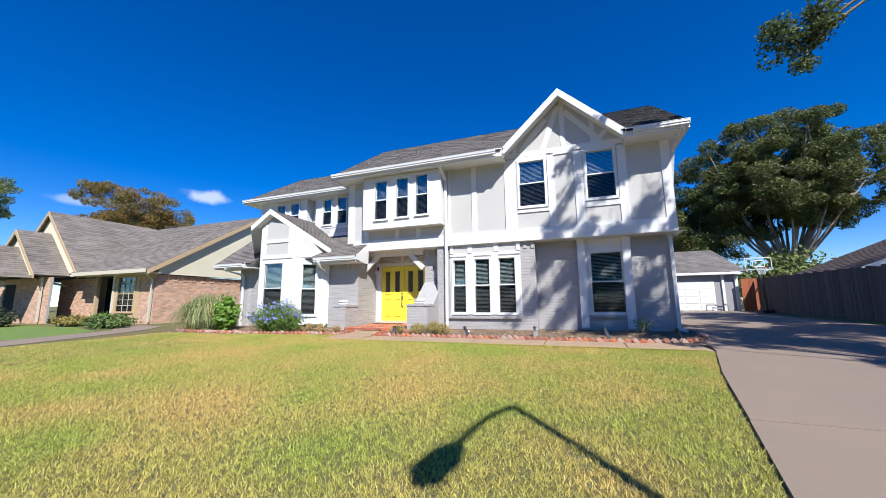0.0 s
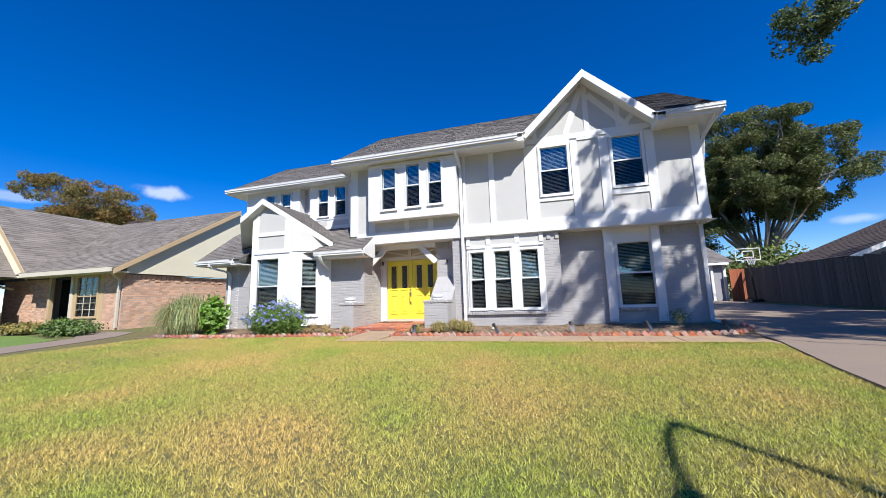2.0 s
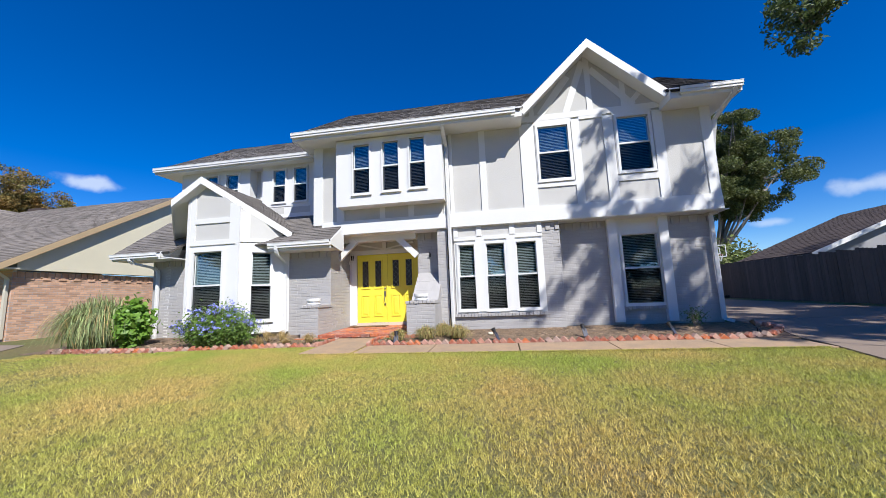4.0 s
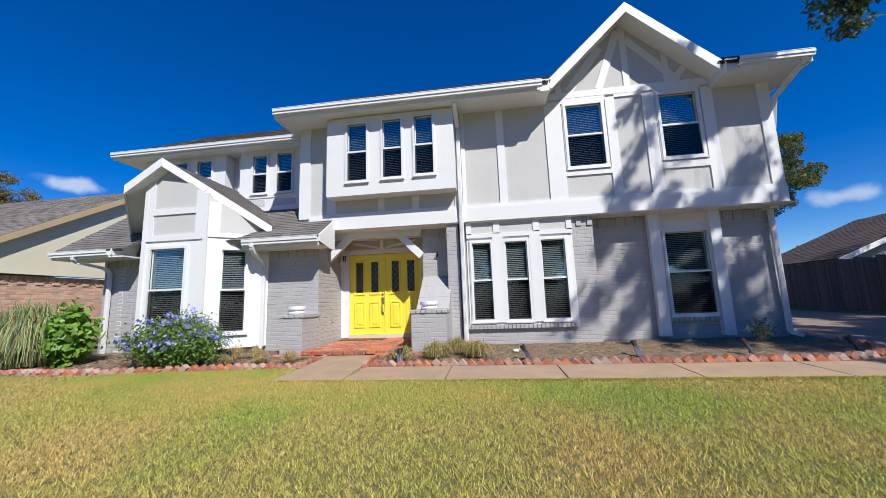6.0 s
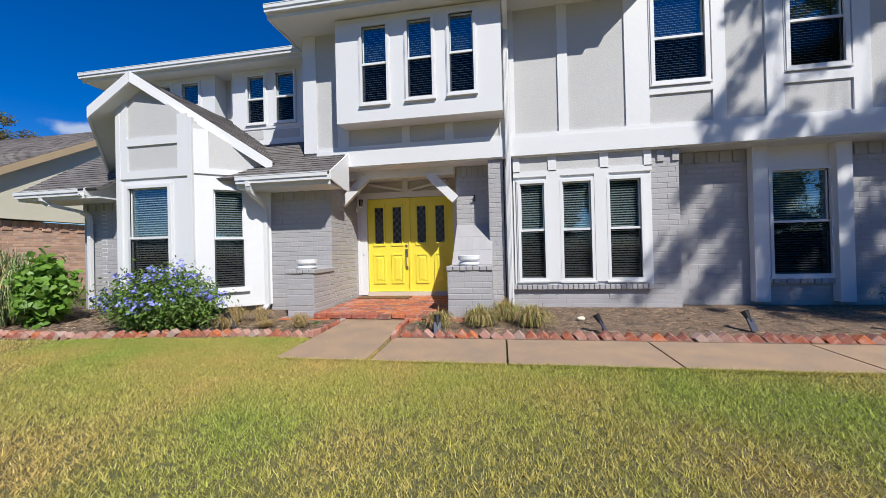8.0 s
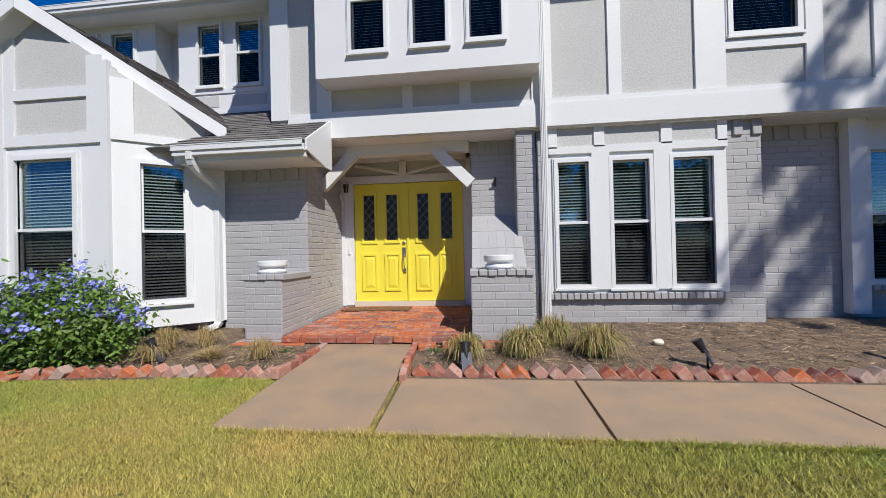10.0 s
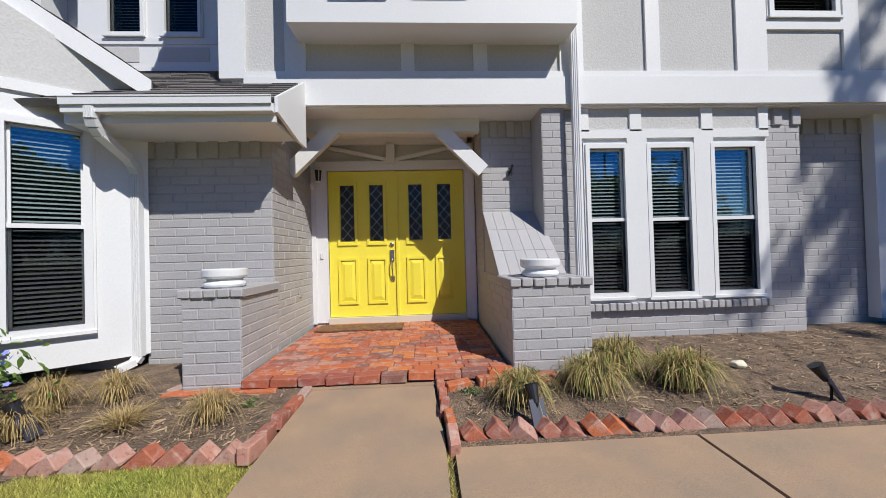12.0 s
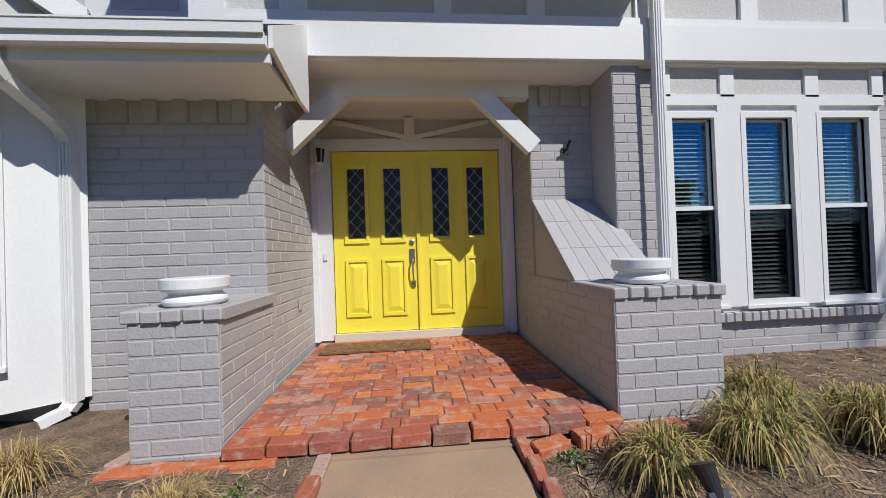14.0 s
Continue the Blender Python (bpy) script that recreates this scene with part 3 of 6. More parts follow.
# front gable roof, with boxed cornice returns
hp("cornice_return", boxes((-2.24, -1.93, 10.60, UP, 5.73, 6.0), (1.58, 1.80, 10.60, UP, 5.73, 6.0)), M_white)
AP, GY = (-0.17, 7.68), 10.72
for side, (ex, ez) in (("l", (-2.02, 5.98)), ("r", (1.66, 6.0))):
    pl = [(ex, GY, ez), (ex, 13.6, ez), (AP[0], 13.6, AP[1]), (AP[0], GY, AP[1])]
    if side == "l":
        pl = [(ex, 13.6, ez), (ex, GY, ez), (AP[0], GY, AP[1]), (AP[0], 13.6, AP[1])]
    roof_face(house, "roof", pl, M_roof)
    n = Vector((AP[0] - ex, 0, AP[1] - ez)).normalized()
    up = Vector((-n.z, 0, n.x)) if side == "l" else Vector((n.z, 0, -n.x))
    up = up if up.z > 0 else -up
    bm = bmesh.new()
    a, b = Vector((ex, GY - 0.03, ez)), Vector((AP[0], GY - 0.03, AP[1]))
    plate(bm, [a - up * 0.02, b - up * 0.0, b - Vector((0, 0, 0.24)), a - up * 0.22], (0, 0.05, 0))
    hp("rake_board", bm, M_white)
    bm = bmesh.new()
    plate(bm, [a - up * 0.08 + Vector((0, 0.05, 0)), b - Vector((0, -0.05, 0.1)), Vector((b.x, UP, b.z - 0.1)), Vector((a.x, UP, a.z)) - up * 0.08], -up * 0.03)
    hp("soffit", bm, M_white)

# lower right wall
W3 = [(-3.80, -3.38, 0.87, 2.58), (-3.06, -2.58, 0.86, 2.58), (-2.27, -1.76, 0.86, 2.58)]
BRW = []
hp("window_wall", (lambda bm: (holed(bm, -3.92, -1.58, 0.74, 3.10, LOW, LOW + 0.15, W3), bm)[1])(bmesh.new()), M_white)
for w in W3:
    sash_window(house, *w, LOW - 0.01, frame=0.05)
hp("panel", boxes((-3.90, -1.60, LOW - 0.012, LOW - 0.001, 2.80, 3.07)), M_stucco, "pale grey stucco panel over the windows")
boards([(-3.92, -3.80, 2.78, 3.08), (-3.30, -3.16, 2.78, 3.08), (-2.42, -2.28, 2.78, 3.08), (-1.70, -1.58, 2.78, 3.08), (-3.92, -1.58, 2.70, 2.80), (-3.34, -3.10, 0.80, 2.70), (-2.52, -2.28, 0.80, 2.70)], LOW, t=0.035)
w4 = (0.47, 1.33, 0.86, 2.64)
RB = 11.66
hp("window_wall", (lambda bm: (holed(bm, 0.30, 1.50, 0.74, 3.10, RB - 0.02, RB + 0.13, [w4]), bm)[1])(bmesh.new()), M_white)
sash_window(house, *w4, RB - 0.03, frame=0.05)
hp("post", boxes((0.11, 0.33, 11.50, 11.64, 0.40, 3.08)), M_white, "white square timber post")
hp("post", boxes((1.35, 1.57, 11.50, 11.64, 0.40, 3.08)), M_white, "white square timber post")
hp("soffit", boxes((-7.9, 2.86, UP - 0.02, 12.5, 3.06, 3.08)), M_white)
W = []
W.append(brick_field(house, "brick_wall", -4.08, -1.13, 0.15, 0.74, LOW + 0.02, depth=0.4))
W.append(brick_field(house, "brick_wall", -1.60, -1.13, 0.74, 3.06, LOW + 0.02, soldier=True, depth=0.4))
W.append(brick_field(house, "brick_wall", -4.08, -3.93, 0.74, 3.06, LOW + 0.02))
W.append(brick_field(house, "brick_wall", -1.13, 0.30, 0.15, 3.06, RB, soldier=True))
W.append(brick_field(house, "brick_wall", 0.30, 1.50, 0.15, 0.74, RB))
W.append(brick_field(house, "brick_wall", 1.50, 2.66, 0.15, 3.06, RB, soldier=True))
# porch: right arch wall, sloped buttress, piers, left wall
W.append(brick_field(house, "arch_pier", -4.37, -4.10, 0.3, 3.06, 11.25, single=True, depth=0.45))
W.append(brick_field(house, "arch_wall", -5.02, -4.37, 0.3, 3.06, 11.66, single=True, soldier=True, depth=0.12))
RS = Matrix.Translation((-5.02, 12.35, 0)) @ Matrix.Rotation(radians(-90), 4, "Z")
W.append(brick_field(house, "arch_side", 0.0, 2.1, 0.3, 1.14, 0.0, m=RS))
W.append(brick_field(house, "arch_side", 0.0, 0.68, 1.14, 3.06, 0.0, m=RS))
W.append(brick_field(house, "pier", -5.02, -4.32, 0.25, 1.08, 10.24, single=True, depth=0.5, bl=0.275, bh=0.09))
W.append(brick_field(house, "pier", -7.80, -7.32, 0.25, 1.07, 10.24, single=True, depth=0.5, bl=0.275, bh=0.09))
W.append(brick_field(house, "brick_wall", -8.64, -7.36, 0.2, 2.66, 11.00, single=True, soldier=True))
RL = Matrix.Translation((-7.36, 11.00, 0)) @ Matrix.Rotation(radians(90), 4, "Z")
W.append(brick_field(house, "porch_side", 0.0, 1.37, 0.3, 3.06, 0.0, m=RL, single=True))
RL2 = Matrix.Translation((-7.32, 10.24, 0)) @ Matrix.Rotation(radians(90), 4, "Z")
W.append(brick_field(house, "pier_side", 0.0, 0.76, 0.3, 1.07, 0.0, m=RL2, single=True))
W.append(brick_field(house, "brick_wall", -13.2, -12.12, 0.1, 2.66, 11.1, soldier=True))
# door wall
DY = 12.35
hp("door_wall", boxes((-7.5, -7.18, DY, DY + 0.15, 0.3, 3.06), (-5.2, -5.0, DY, DY + 0.15, 0.3, 3.06), (-7.18, -5.2, DY, DY + 0.15, 2.68, 3.06)), M_stucco)
hp("porch_floor", boxes((-7.3, -5.05, 10.30, DY + 0.1, 0.1, 0.36), (-7.3, -5.05, 11.8, DY + 0.1, 0.36, 0.40)), M_mortar)
dr = adopt(new("door_1"), house)


part("door_leaf", boxes((-7.13, -6.165, DY - 0.02, DY + 0.03, 0.52, 2.60)), M_yellow, dr)
part("door_leaf", boxes((-6.155, -5.19, DY - 0.02, DY + 0.03, 0.52, 2.60)), M_yellow, dr)
part("door_casing", boxes((-7.30, -7.14, DY - 0.06, DY + 0.05, 0.45, 2.61), (-5.18, -5.03, DY - 0.06, DY + 0.05, 0.45, 2.61), (-7.30, -5.03, DY - 0.06, DY + 0.05, 2.61, 2.74)), M_white, dr)

# left brick bay: front facet, angled facets
AY = 10.2
MB = Matrix.Translation((-9.60, 10.18, 0)) @ Matrix.Rotation(radians(38), 4, "Z")
MC = Matrix.Translation((-12.04, 11.12, 0)) @ Matrix.Rotation(radians(-45), 4, "Z")
wa, wb, wc = (-10.92, -10.07, 0.84, 2.68), (0.34, 0.81, 0.82, 2.62), (0.42, 0.88, 0.82, 2.62)
for holes, m, x0, x1 in (([wa], None, -11.12, -9.60), ([wb], MB, 0, 1.28), ([wc], MC, 0, 1.3)):
    y = 0.0 if m else AY
    bm = bmesh.new()
    holed(bm, x0, x1, 0.45, 3.0, y, y + 0.14, holes)
    hp("bay_wall", bm, M_white, m=m)
for pts, m in (([(-11.12, AY, 3.0), (-9.60, AY, 3.0), (-9.60, AY, 3.86), (-10.62, AY, 4.58), (-11.12, AY, 4.24)], None),
               ([(0, 0, 3.0), (1.28, 0, 3.0), (1.28, 0, 3.1), (0, 0, 3.86)], MB), ([(0, 0, 3.0), (1.3, 0, 3.0), (1.3, 0, 4.24), (0, 0, 3.5)], MC)):
    bm = bmesh.new()
    plate(bm, pts, (0, 0.14, 0))
    hp("bay_gable", bm, M_stucco, "pale grey stucco above the bay windows", m=m)
for x0, x1, z0, z1, m in ((-11.08, -10.93, 3.0, 4.28, None), (-9.86, -9.66, 3.0, 3.98, None), (-10.93, -9.86, 3.46, 3.60, None), (-11.12, -9.60, 2.86, 3.0, None),
                          (0.05, 0.28, 3.0, 3.70, MB), (0.05, 1.28, 2.90, 3.0, MB), (1.12, 1.28, 3.0, 3.12, MB), (1.2, 1.3, 3.0, 4.1, MC)):
    y = 0.0 if m else AY
    hp("timber_board", boxes((x0, x1, y - 0.028, y, z0, z1)), M_white, m=m)
hp("corner_board", boxes((-9.66, -9.56, AY - 0.035, AY + 0.03, 0.45, 3.9)), M_white)
hp("corner_board", boxes((-11.17, -11.08, AY - 0.035, AY + 0.05, 0.45, 4.2)), M_white)
sash_window(house, *wa, AY - 0.01)
sash_window(house, *wb, -0.01, m=MB)
sash_window(house, *wc, -0.01, m=MC)
BA = Vector((-10.65, 10.03, 4.72))
P1, P2, P3 = Vector((-8.45, 10.85, 3.16)), Vector((-11.47, 9.97, 4.13)), Vector((-12.95, 11.6, 3.05))
BK = Vector((-10.65, 13.2, 4.72))
roof_face(house, "roof", [P1, (-8.45, 13.2, 3.16), BK, BA], M_roof, course=0.12)
roof_face(house, "roof", [(-12.95, 13.2, 3.05), P3, P2, BA, BK], M_roof, course=0.12)
dn = Vector((0, 0, -1))
for a, b in ((BA, P1), (P2, BA), (P3, P2)):
    bm = bmesh.new()
    out = (b - a).cross(dn).normalized() * 0.035
    out = out if out.y < 0 else -out
    a1, b1 = a + Vector((0, 0, 0.03)), b + Vector((0, 0, 0.03))
    plate(bm, [a1, b1, b1 + dn * 0.2, a1 + dn * 0.2], out)
    hp("rake_board", bm, M_white)
for pts in ([BA, P1, (-8.6, 10.98, 3.12), (-9.6, 10.2, 3.88), (-10.62, 10.22, 4.6)], [P2, BA, (-10.62, 10.22, 4.6), (-11.12, 10.22, 4.26)], [P3, P2, (-11.12, 10.22, 4.26), (-12.04, 11.15, 3.55)]):
    bm = bmesh.new()
    o = Vector((0, 0, -0.1))
    c = sum((Vector(p) for p in pts), Vector()) / len(pts) + o
    vs = [bm.verts.new(Vector(p) + o) for p in pts]
    k = bm.verts.new(c)
    for q in range(len(vs)):
        bm.faces.new((vs[q], vs[(q + 1) % len(vs)], k))
    top = bmesh.ops.extrude_face_region(bm, geom=bm.faces[:])
    bmesh.ops.translate(bm, verts=[v for v in top["geom"] if isinstance(v, bmesh.types.BMVert)], vec=(0, 0, 0.03))
    bmesh.ops.recalc_face_normals(bm, faces=bm.faces)
    hp("soffit", bm, M_white)
hp("footing", boxes((-11.0, -9.7, AY + 0.1, AY + 0.6, 0.1, 0.45), (-11.9, -8.8, 10.9, 11.2, 0.1, 0.45)), M_mortar)
# small porch roofs
roof_face(house, "roof", [(-9.6, 10.42, 2.82), (-7.08, 10.42, 2.82), (-7.2, 12.2, 3.99), (-11.5, 12.2, 3.99)], M_roof, course=0.12)
gutter(house, -8.86, -7.08, 10.34, 2.82)
roof_face(house, "roof", [(-13.95, 10.45, 2.80), (-12.0, 10.45, 2.80), (-11.4, 12.2, 4.12), (-13.9, 12.2, 4.12)], M_roof, course=0.12)
gutter(house, -13.95, -12.35, 10.37, 2.80)
hp("soffit", boxes((-8.9, -7.1, 10.47, 11.0, 2.62, 2.65), (-13.95, -12.0, 10.49, 11.2, 2.62, 2.65)), M_white)
hp("fascia", boxes((-8.9, -7.08, 10.44, 10.47, 2.62, 2.80), (-13.95, -12.3, 10.46, 10.49, 2.62, 2.78)), M_white)
bm = bmesh.new()
plate(bm, [(-7.08, 10.42, 2.84), (-7.08, 10.42, 2.70), (-7.08, 10.95, 2.60), (-7.08, 11.18, 2.60), (-7.08, 11.18, 3.34)], (0.03, 0, 0))
hp("fascia", bm, M_white)
bm = bmesh.new()
plate(bm, [(-12.3, 10.44, 2.82), (-12.3, 10.44, 2.68), (-12.3, 11.0, 2.60), (-12.3, 11.2, 3.2)], (0.03, 0, 0))
hp("fascia", bm, M_white)
# left upper wing: recessed wall and two shallow bays
LY, LR = 12.2, 12.55
hp("wall", boxes((-13.5, -8.0, LR, LR + 0.2, 3.0, 5.8)), M_stucco)
for x0, x1, panes in ((-10.4, -8.42, ((-9.98, -9.56, 4.52, 5.62), (-9.24, -8.80, 4.52, 5.64))), (-13.5, -10.87, ((-12.52, -12.08, 4.55, 5.62), (-11.76, -11.30, 4.55, 5.62)))):
    bm = bmesh.new()
    holed(bm, x0, x1, 3.85, 5.78, LY, LR, panes)
    hp("bay_wall", bm, M_white)
    for w in panes:
        sash_window(house, *w, LY - 0.01, frame=0.04)
    hp("timber_board", boxes((x0, x1, LY - 0.02, LY, 4.36, 4.44), (x0, x1, LY - 0.02, LY, 3.9, 4.04)), M_white)
    hp("panel", boxes((x0 + 0.35, x0 + 0.8, LY - 0.008, LY, 4.12, 4.32), (x0 + 1.05, x1 - 0.25, LY - 0.008, LY, 4.12, 4.32)), M_stucco)
hp("timber_board", boxes((-10.70, -10.58, LR - 0.03, LR, 4.0, 5.78)), M_white)
roof_face(house, "roof", [(-14.25, 11.85, 5.94), (-8.1, 11.85, 5.94), (-8.1, 15.0, 7.95), (-13.9, 15.0, 7.95)], M_roof, sheet_label="weathered grey-brown shingle roof")
gutter(house, -14.25, -8.3, 11.75, 5.95)
hp("soffit", boxes((-14.25, -8.0, 11.88, LR, 5.78, 5.82), (-14.25, -13.5, LR, 17, 5.78, 5.82)), M_white)
hp("fascia", boxes((-14.25, -8.3, 11.85, 11.88, 5.76, 5.92)), M_white)
hp("side_wall", boxes((-13.7, -13.5, LR + 0.2, 17.5, 0.1, 5.8), (-12.75, -12.6, 11.1, 17.5, 0.1, 3.0)), M_white)
# downspouts
for pts in ([(-4.02, 10.52, 5.84), (-4.02, 10.62, 5.7), (-4.0, 11.13, 5.35), (-4.0, 11.15, 0.35)], [(2.95, 10.5, 5.82), (2.93, 10.6, 5.7), (2.80, 11.2, 5.35), (2.60, 11.54, 3.0), (2.60, 11.56, 0.42), (2.76, 11.45, 0.36)],
            [(-8.62, 10.38, 2.74), (-8.62, 10.385, 2.64), (-8.622, 10.41, 2.58), (-8.628, 10.47, 2.53), (-8.645, 10.78, 2.40), (-8.655, 10.86, 2.35), (-8.66, 10.905, 2.27), (-8.66, 10.91, 0.44), (-8.68, 10.88, 0.39), (-8.76, 10.76, 0.35)]):
    downspout(house, pts)

downspout(house, [(-13.3, 10.42, 2.70), (-13.3, 10.44, 2.60), (-13.27, 10.52, 2.54), (-13.0, 10.9, 2.42), (-12.96, 10.99, 2.36), (-12.95, 11.02, 2.26), (-12.95, 11.02, 0.3)])
# ---- the neighbour's house ----
NX = -19.0
nb = world_built(thing("neighbour_house", "single-storey orange brick house with a brown shingle roof and cream gables", "house", -24, 16, 0.3, kind="structure"))


def npart(name, bm, material, label="", m=None):
    return part(name, bm, material, nb, label, m=m)


NROT = Matrix.Translation((NX, 11.3, 0)) @ Matrix.Rotation(radians(90), 4, "Z")
brick_field(nb, "wall", 0.0, 12.5, 0.1, 2.66, 0.0, m=NROT, bl=0.24, bh=0.085, soldier=True, label="orange brick side wall")
bm = bmesh.new()
plate(bm, [(NX + 0.16, 11.3, 2.70), (NX + 0.16, 22.5, 2.70), (NX + 0.16, 22.5, 3.1), (NX + 0.16, 16.9, 6.66), (NX + 0.16, 11.3, 3.18)], (-0.36, 0, 0))
npart("gable_wall", bm, M_cream, "cream stucco gable")
brick_field(nb, "wall", -20.1, NX, 0.1, 2.7, 11.3, bl=0.24, bh=0.085)
NROT2 = Matrix.Translation((-23.2, 12.3, 0)) @ Matrix.Rotation(radians(-42), 4, "Z")
nw1, nw2 = (-21.75, -20.45, 0.9, 2.62), (0.30, 1.20, 0.9, 2.62)
for hole, m, x0, x1 in ((nw1, None, -22.1, -20.1), (nw2, NROT2, 0.0, 1.5)):
    y = 0.0 if m else 11.28
    bm = bmesh.new()
    holed(bm, x0, x1, 0.2, 2.75, y, y + 0.12, [hole])
    npart("bay_wall", bm, M_tan, "tan painted timber bay", m=m)
    w = sash_window(nb, *hole, y - 0.01, m=m, blinds=m is None, paint=M_tan)
    n = 3
    bm = bmesh.new()
    for k in range(1, n):
        xm = hole[0] + (hole[1] - hole[0]) * k / n
        box(bm, xm - 0.012, xm + 0.012, y - 0.005, y + 0.012, hole[2], hole[3])
    for k in (1, 2, 4, 5):
        zm = hole[2] + (hole[3] - hole[2]) * k / 6
        box(bm, hole[0], hole[1], y - 0.005, y + 0.012, zm - 0.01, zm + 0.01)
    part("glazing_bars", bm, M_creamtrim, w)
npart("wall", boxes((-33, -19.2, 14.0, 14.2, 0.1, 2.9)), M_nbrick)
# the recessed entry's shade is painted as a near-black wall
npart("entry_wall", boxes((-26.6, -23.0, 13.2, 13.35, 0.1, 2.8)), M_dark)
npart("porch_post", boxes((-24.0, -23.85, 11.4, 11.55, 0.1, 2.75)), M_tan)
npart("trim", boxes((-23.3, -23.1, 12.3, 12.5, 0.1, 2.75), (-22.2, -22.05, 11.24, 11.3, 0.2, 2.75)), M_creamtrim)
brick_field(nb, "wall", -28.0, -24.6, 0.1, 2.7, 11.7, bl=0.24, bh=0.085)
brick_field(nb, "wall", -33.0, -25.6, 0.1, 2.7, 10.3, bl=0.24, bh=0.085, holes=[(-30.3, -29.0, 0.8, 2.4)])
# flat near-black sheet in place of glass with an unlit room behind
npart("window_pane", boxes((-30.3, -29.0, 10.36, 10.38, 0.8, 2.4)), M_dark)
npart("soffit", boxes((-24.6, -18.7, 10.75, 11.3, 2.70, 2.76), (-24.6, -18.7, 10.62, 10.68, 2.72, 2.9)), M_creamtrim, "cream metal gutter and soffit")
roof_face(nb, "roof", [(-25.0, 10.7, 2.86), (NX + 0.35, 10.7, 2.86), (NX + 0.35, 16.9, 6.72), (-28.4, 16.9, 6.72)], M_roofn, course=0.16, tab=0.45)
for gx, gy, gzz, half, back in ((-28.4, 10.9, 6.65, 3.8, 17.0), (-28.3, 9.7, 5.35, 2.5, 12.0), (-28.3, 8.6, 4.4, 1.7, 10.2)):
    lo = gzz - half * 1.02
    roof_face(nb, "roof", [(gx + half, gy, lo), (gx + half, back, lo), (gx, back, gzz), (gx, gy, gzz)], M_roofn, course=0.16, tab=0.45)
    roof_face(nb, "roof", [(gx - half, back, lo), (gx - half, gy, lo), (gx, gy, gzz), (gx, back, gzz)], M_roofn, course=0.16, tab=0.45, shingles=False)
    bm = bmesh.new()
    plate(bm, [(gx - half + 0.12, gy + 0.2, lo), (gx + half - 0.12, gy + 0.2, lo), (gx, gy + 0.2, gzz - 0.1)], (0, 0.15, 0))
    npart("gable_wall", bm, M_cream, "cream stucco gable")
    for s in (-1, 1):
        bm = bmesh.new()
        plate(bm, [(gx, gy - 0.03, gzz), (gx + s * half, gy - 0.03, lo), (gx + s * half, gy - 0.03, lo - 0.2), (gx, gy - 0.03, gzz - 0.24)], (0, 0.05, 0))
        npart("rake_board", bm, M_tan, "tan rake board")
npart("gable_vent", boxes((-28.6, -28.2, 11.30, 11.34, 5.1, 5.6)), M_creamtrim)
bm = bmesh.new()
plate(bm, [(NX + 0.34, 10.7, 2.84), (NX + 0.34, 16.9, 6.70), (NX + 0.34, 16.9, 6.46), (NX + 0.34, 10.7, 2.62)], (0.04, 0, 0))
npart("rake_board", bm, M_tan, "tan rake board")
bm = bmesh.new()
for a, b in (((-18.9, 10.7, 2.72), (-19.05, 11.2, 2.4)), ((-19.05, 11.2, 2.4), (-19.1, 11.22, 0.4)), ((-26.9, 10.2, 2.6), (-27.1, 11.6, 2.3)), ((-26.2, 10.2, 2.7), (-26.2, 10.22, 0.4))):
    beam(bm, a, b, 0.1, 0.08, (0, 1, 0))
npart("downspout", bm, M_creamtrim)
npart("chimney", boxes((-29.2, -28.2, 17.6, 18.4, 5.0, 7.12)), M_roofd)
# ---- garage, fences ----
gar = world_built(thing("garage", "detached grey garage with a white panelled door", "garage", 6, 28, 0.5, kind="structure"))
for nm, b, mt in (("wall", boxes((1.5, 9.2, 26.45, 32, 0.3, 2.9)), M_garage), ("door", boxes((3.2, 8.0, 26.38, 26.43, 0.5, 2.3), *[(3.3 + i * 0.78, 3.98 + i * 0.78, 26.365, 26.38, 0.56 + j * 0.44, 0.90 + j * 0.44) for i in range(6) for j in range(4)]), M_white), ("trim", boxes((8.38, 8.52, 26.36, 26.44, 0.5, 2.7), (9.05, 9.2, 26.36, 26.44, 0.5, 2.8), (1.5, 9.3, 26.1, 26.2, 2.72, 2.88)), M_white)):
    part(nm, b, mt, gar)
roof_face(gar, "roof", [(1.4, 26.1, 2.88), (9.6, 26.1, 2.88), (8.9, 29.3, 4.6), (1.4, 29.3, 4.6)], M_roof, course=0.2, tab=0.4)


# ---- trees ----
def crown_mesh(rng, clumps, n, size, spread, spray=None):
    """Many small leaves about a set of clump centres; spray: the way in which the twigs hang."""
    c = np.array([k[:3] for k in clumps])
    r = np.array([k[3] for k in clumps])
    gen = np.random.default_rng(rng.randrange(10 ** 6))
    pick = gen.choice(len(c), n, p=r ** 2 / (r ** 2).sum())
    d = gen.normal(size=(n, 3))
    d /= np.linalg.norm(d, axis=1)[:, None]
    rad = gen.random(n) ** 0.36
    pos = c[pick] + d * (rad * r[pick])[:, None] * np.array([1, 1, spread])
    if spray:
        pos += np.array(spray) * gen.uniform(-1, 1, n)[:, None] * gen.uniform(0.5, 1.3, len(c))[pick][:, None]
    a = gen.normal(size=(n, 3))
    a /= np.linalg.norm(a, axis=1)[:, None]
    b = np.cross(a, gen.normal(size=(n, 3)))
    b /= np.linalg.norm(b, axis=1)[:, None]
    s = size * gen.uniform(0.6, 1.3, n)[:, None]
    verts = np.stack([pos - a * s, pos + b * s * 0.45, pos + a * s, pos - b * s * 0.45], 1).reshape(-1, 3)
    me = bpy.data.meshes.new("crown")
    me.from_pydata(verts.tolist(), [], np.arange(4 * n).reshape(-1, 4).tolist())
    return me


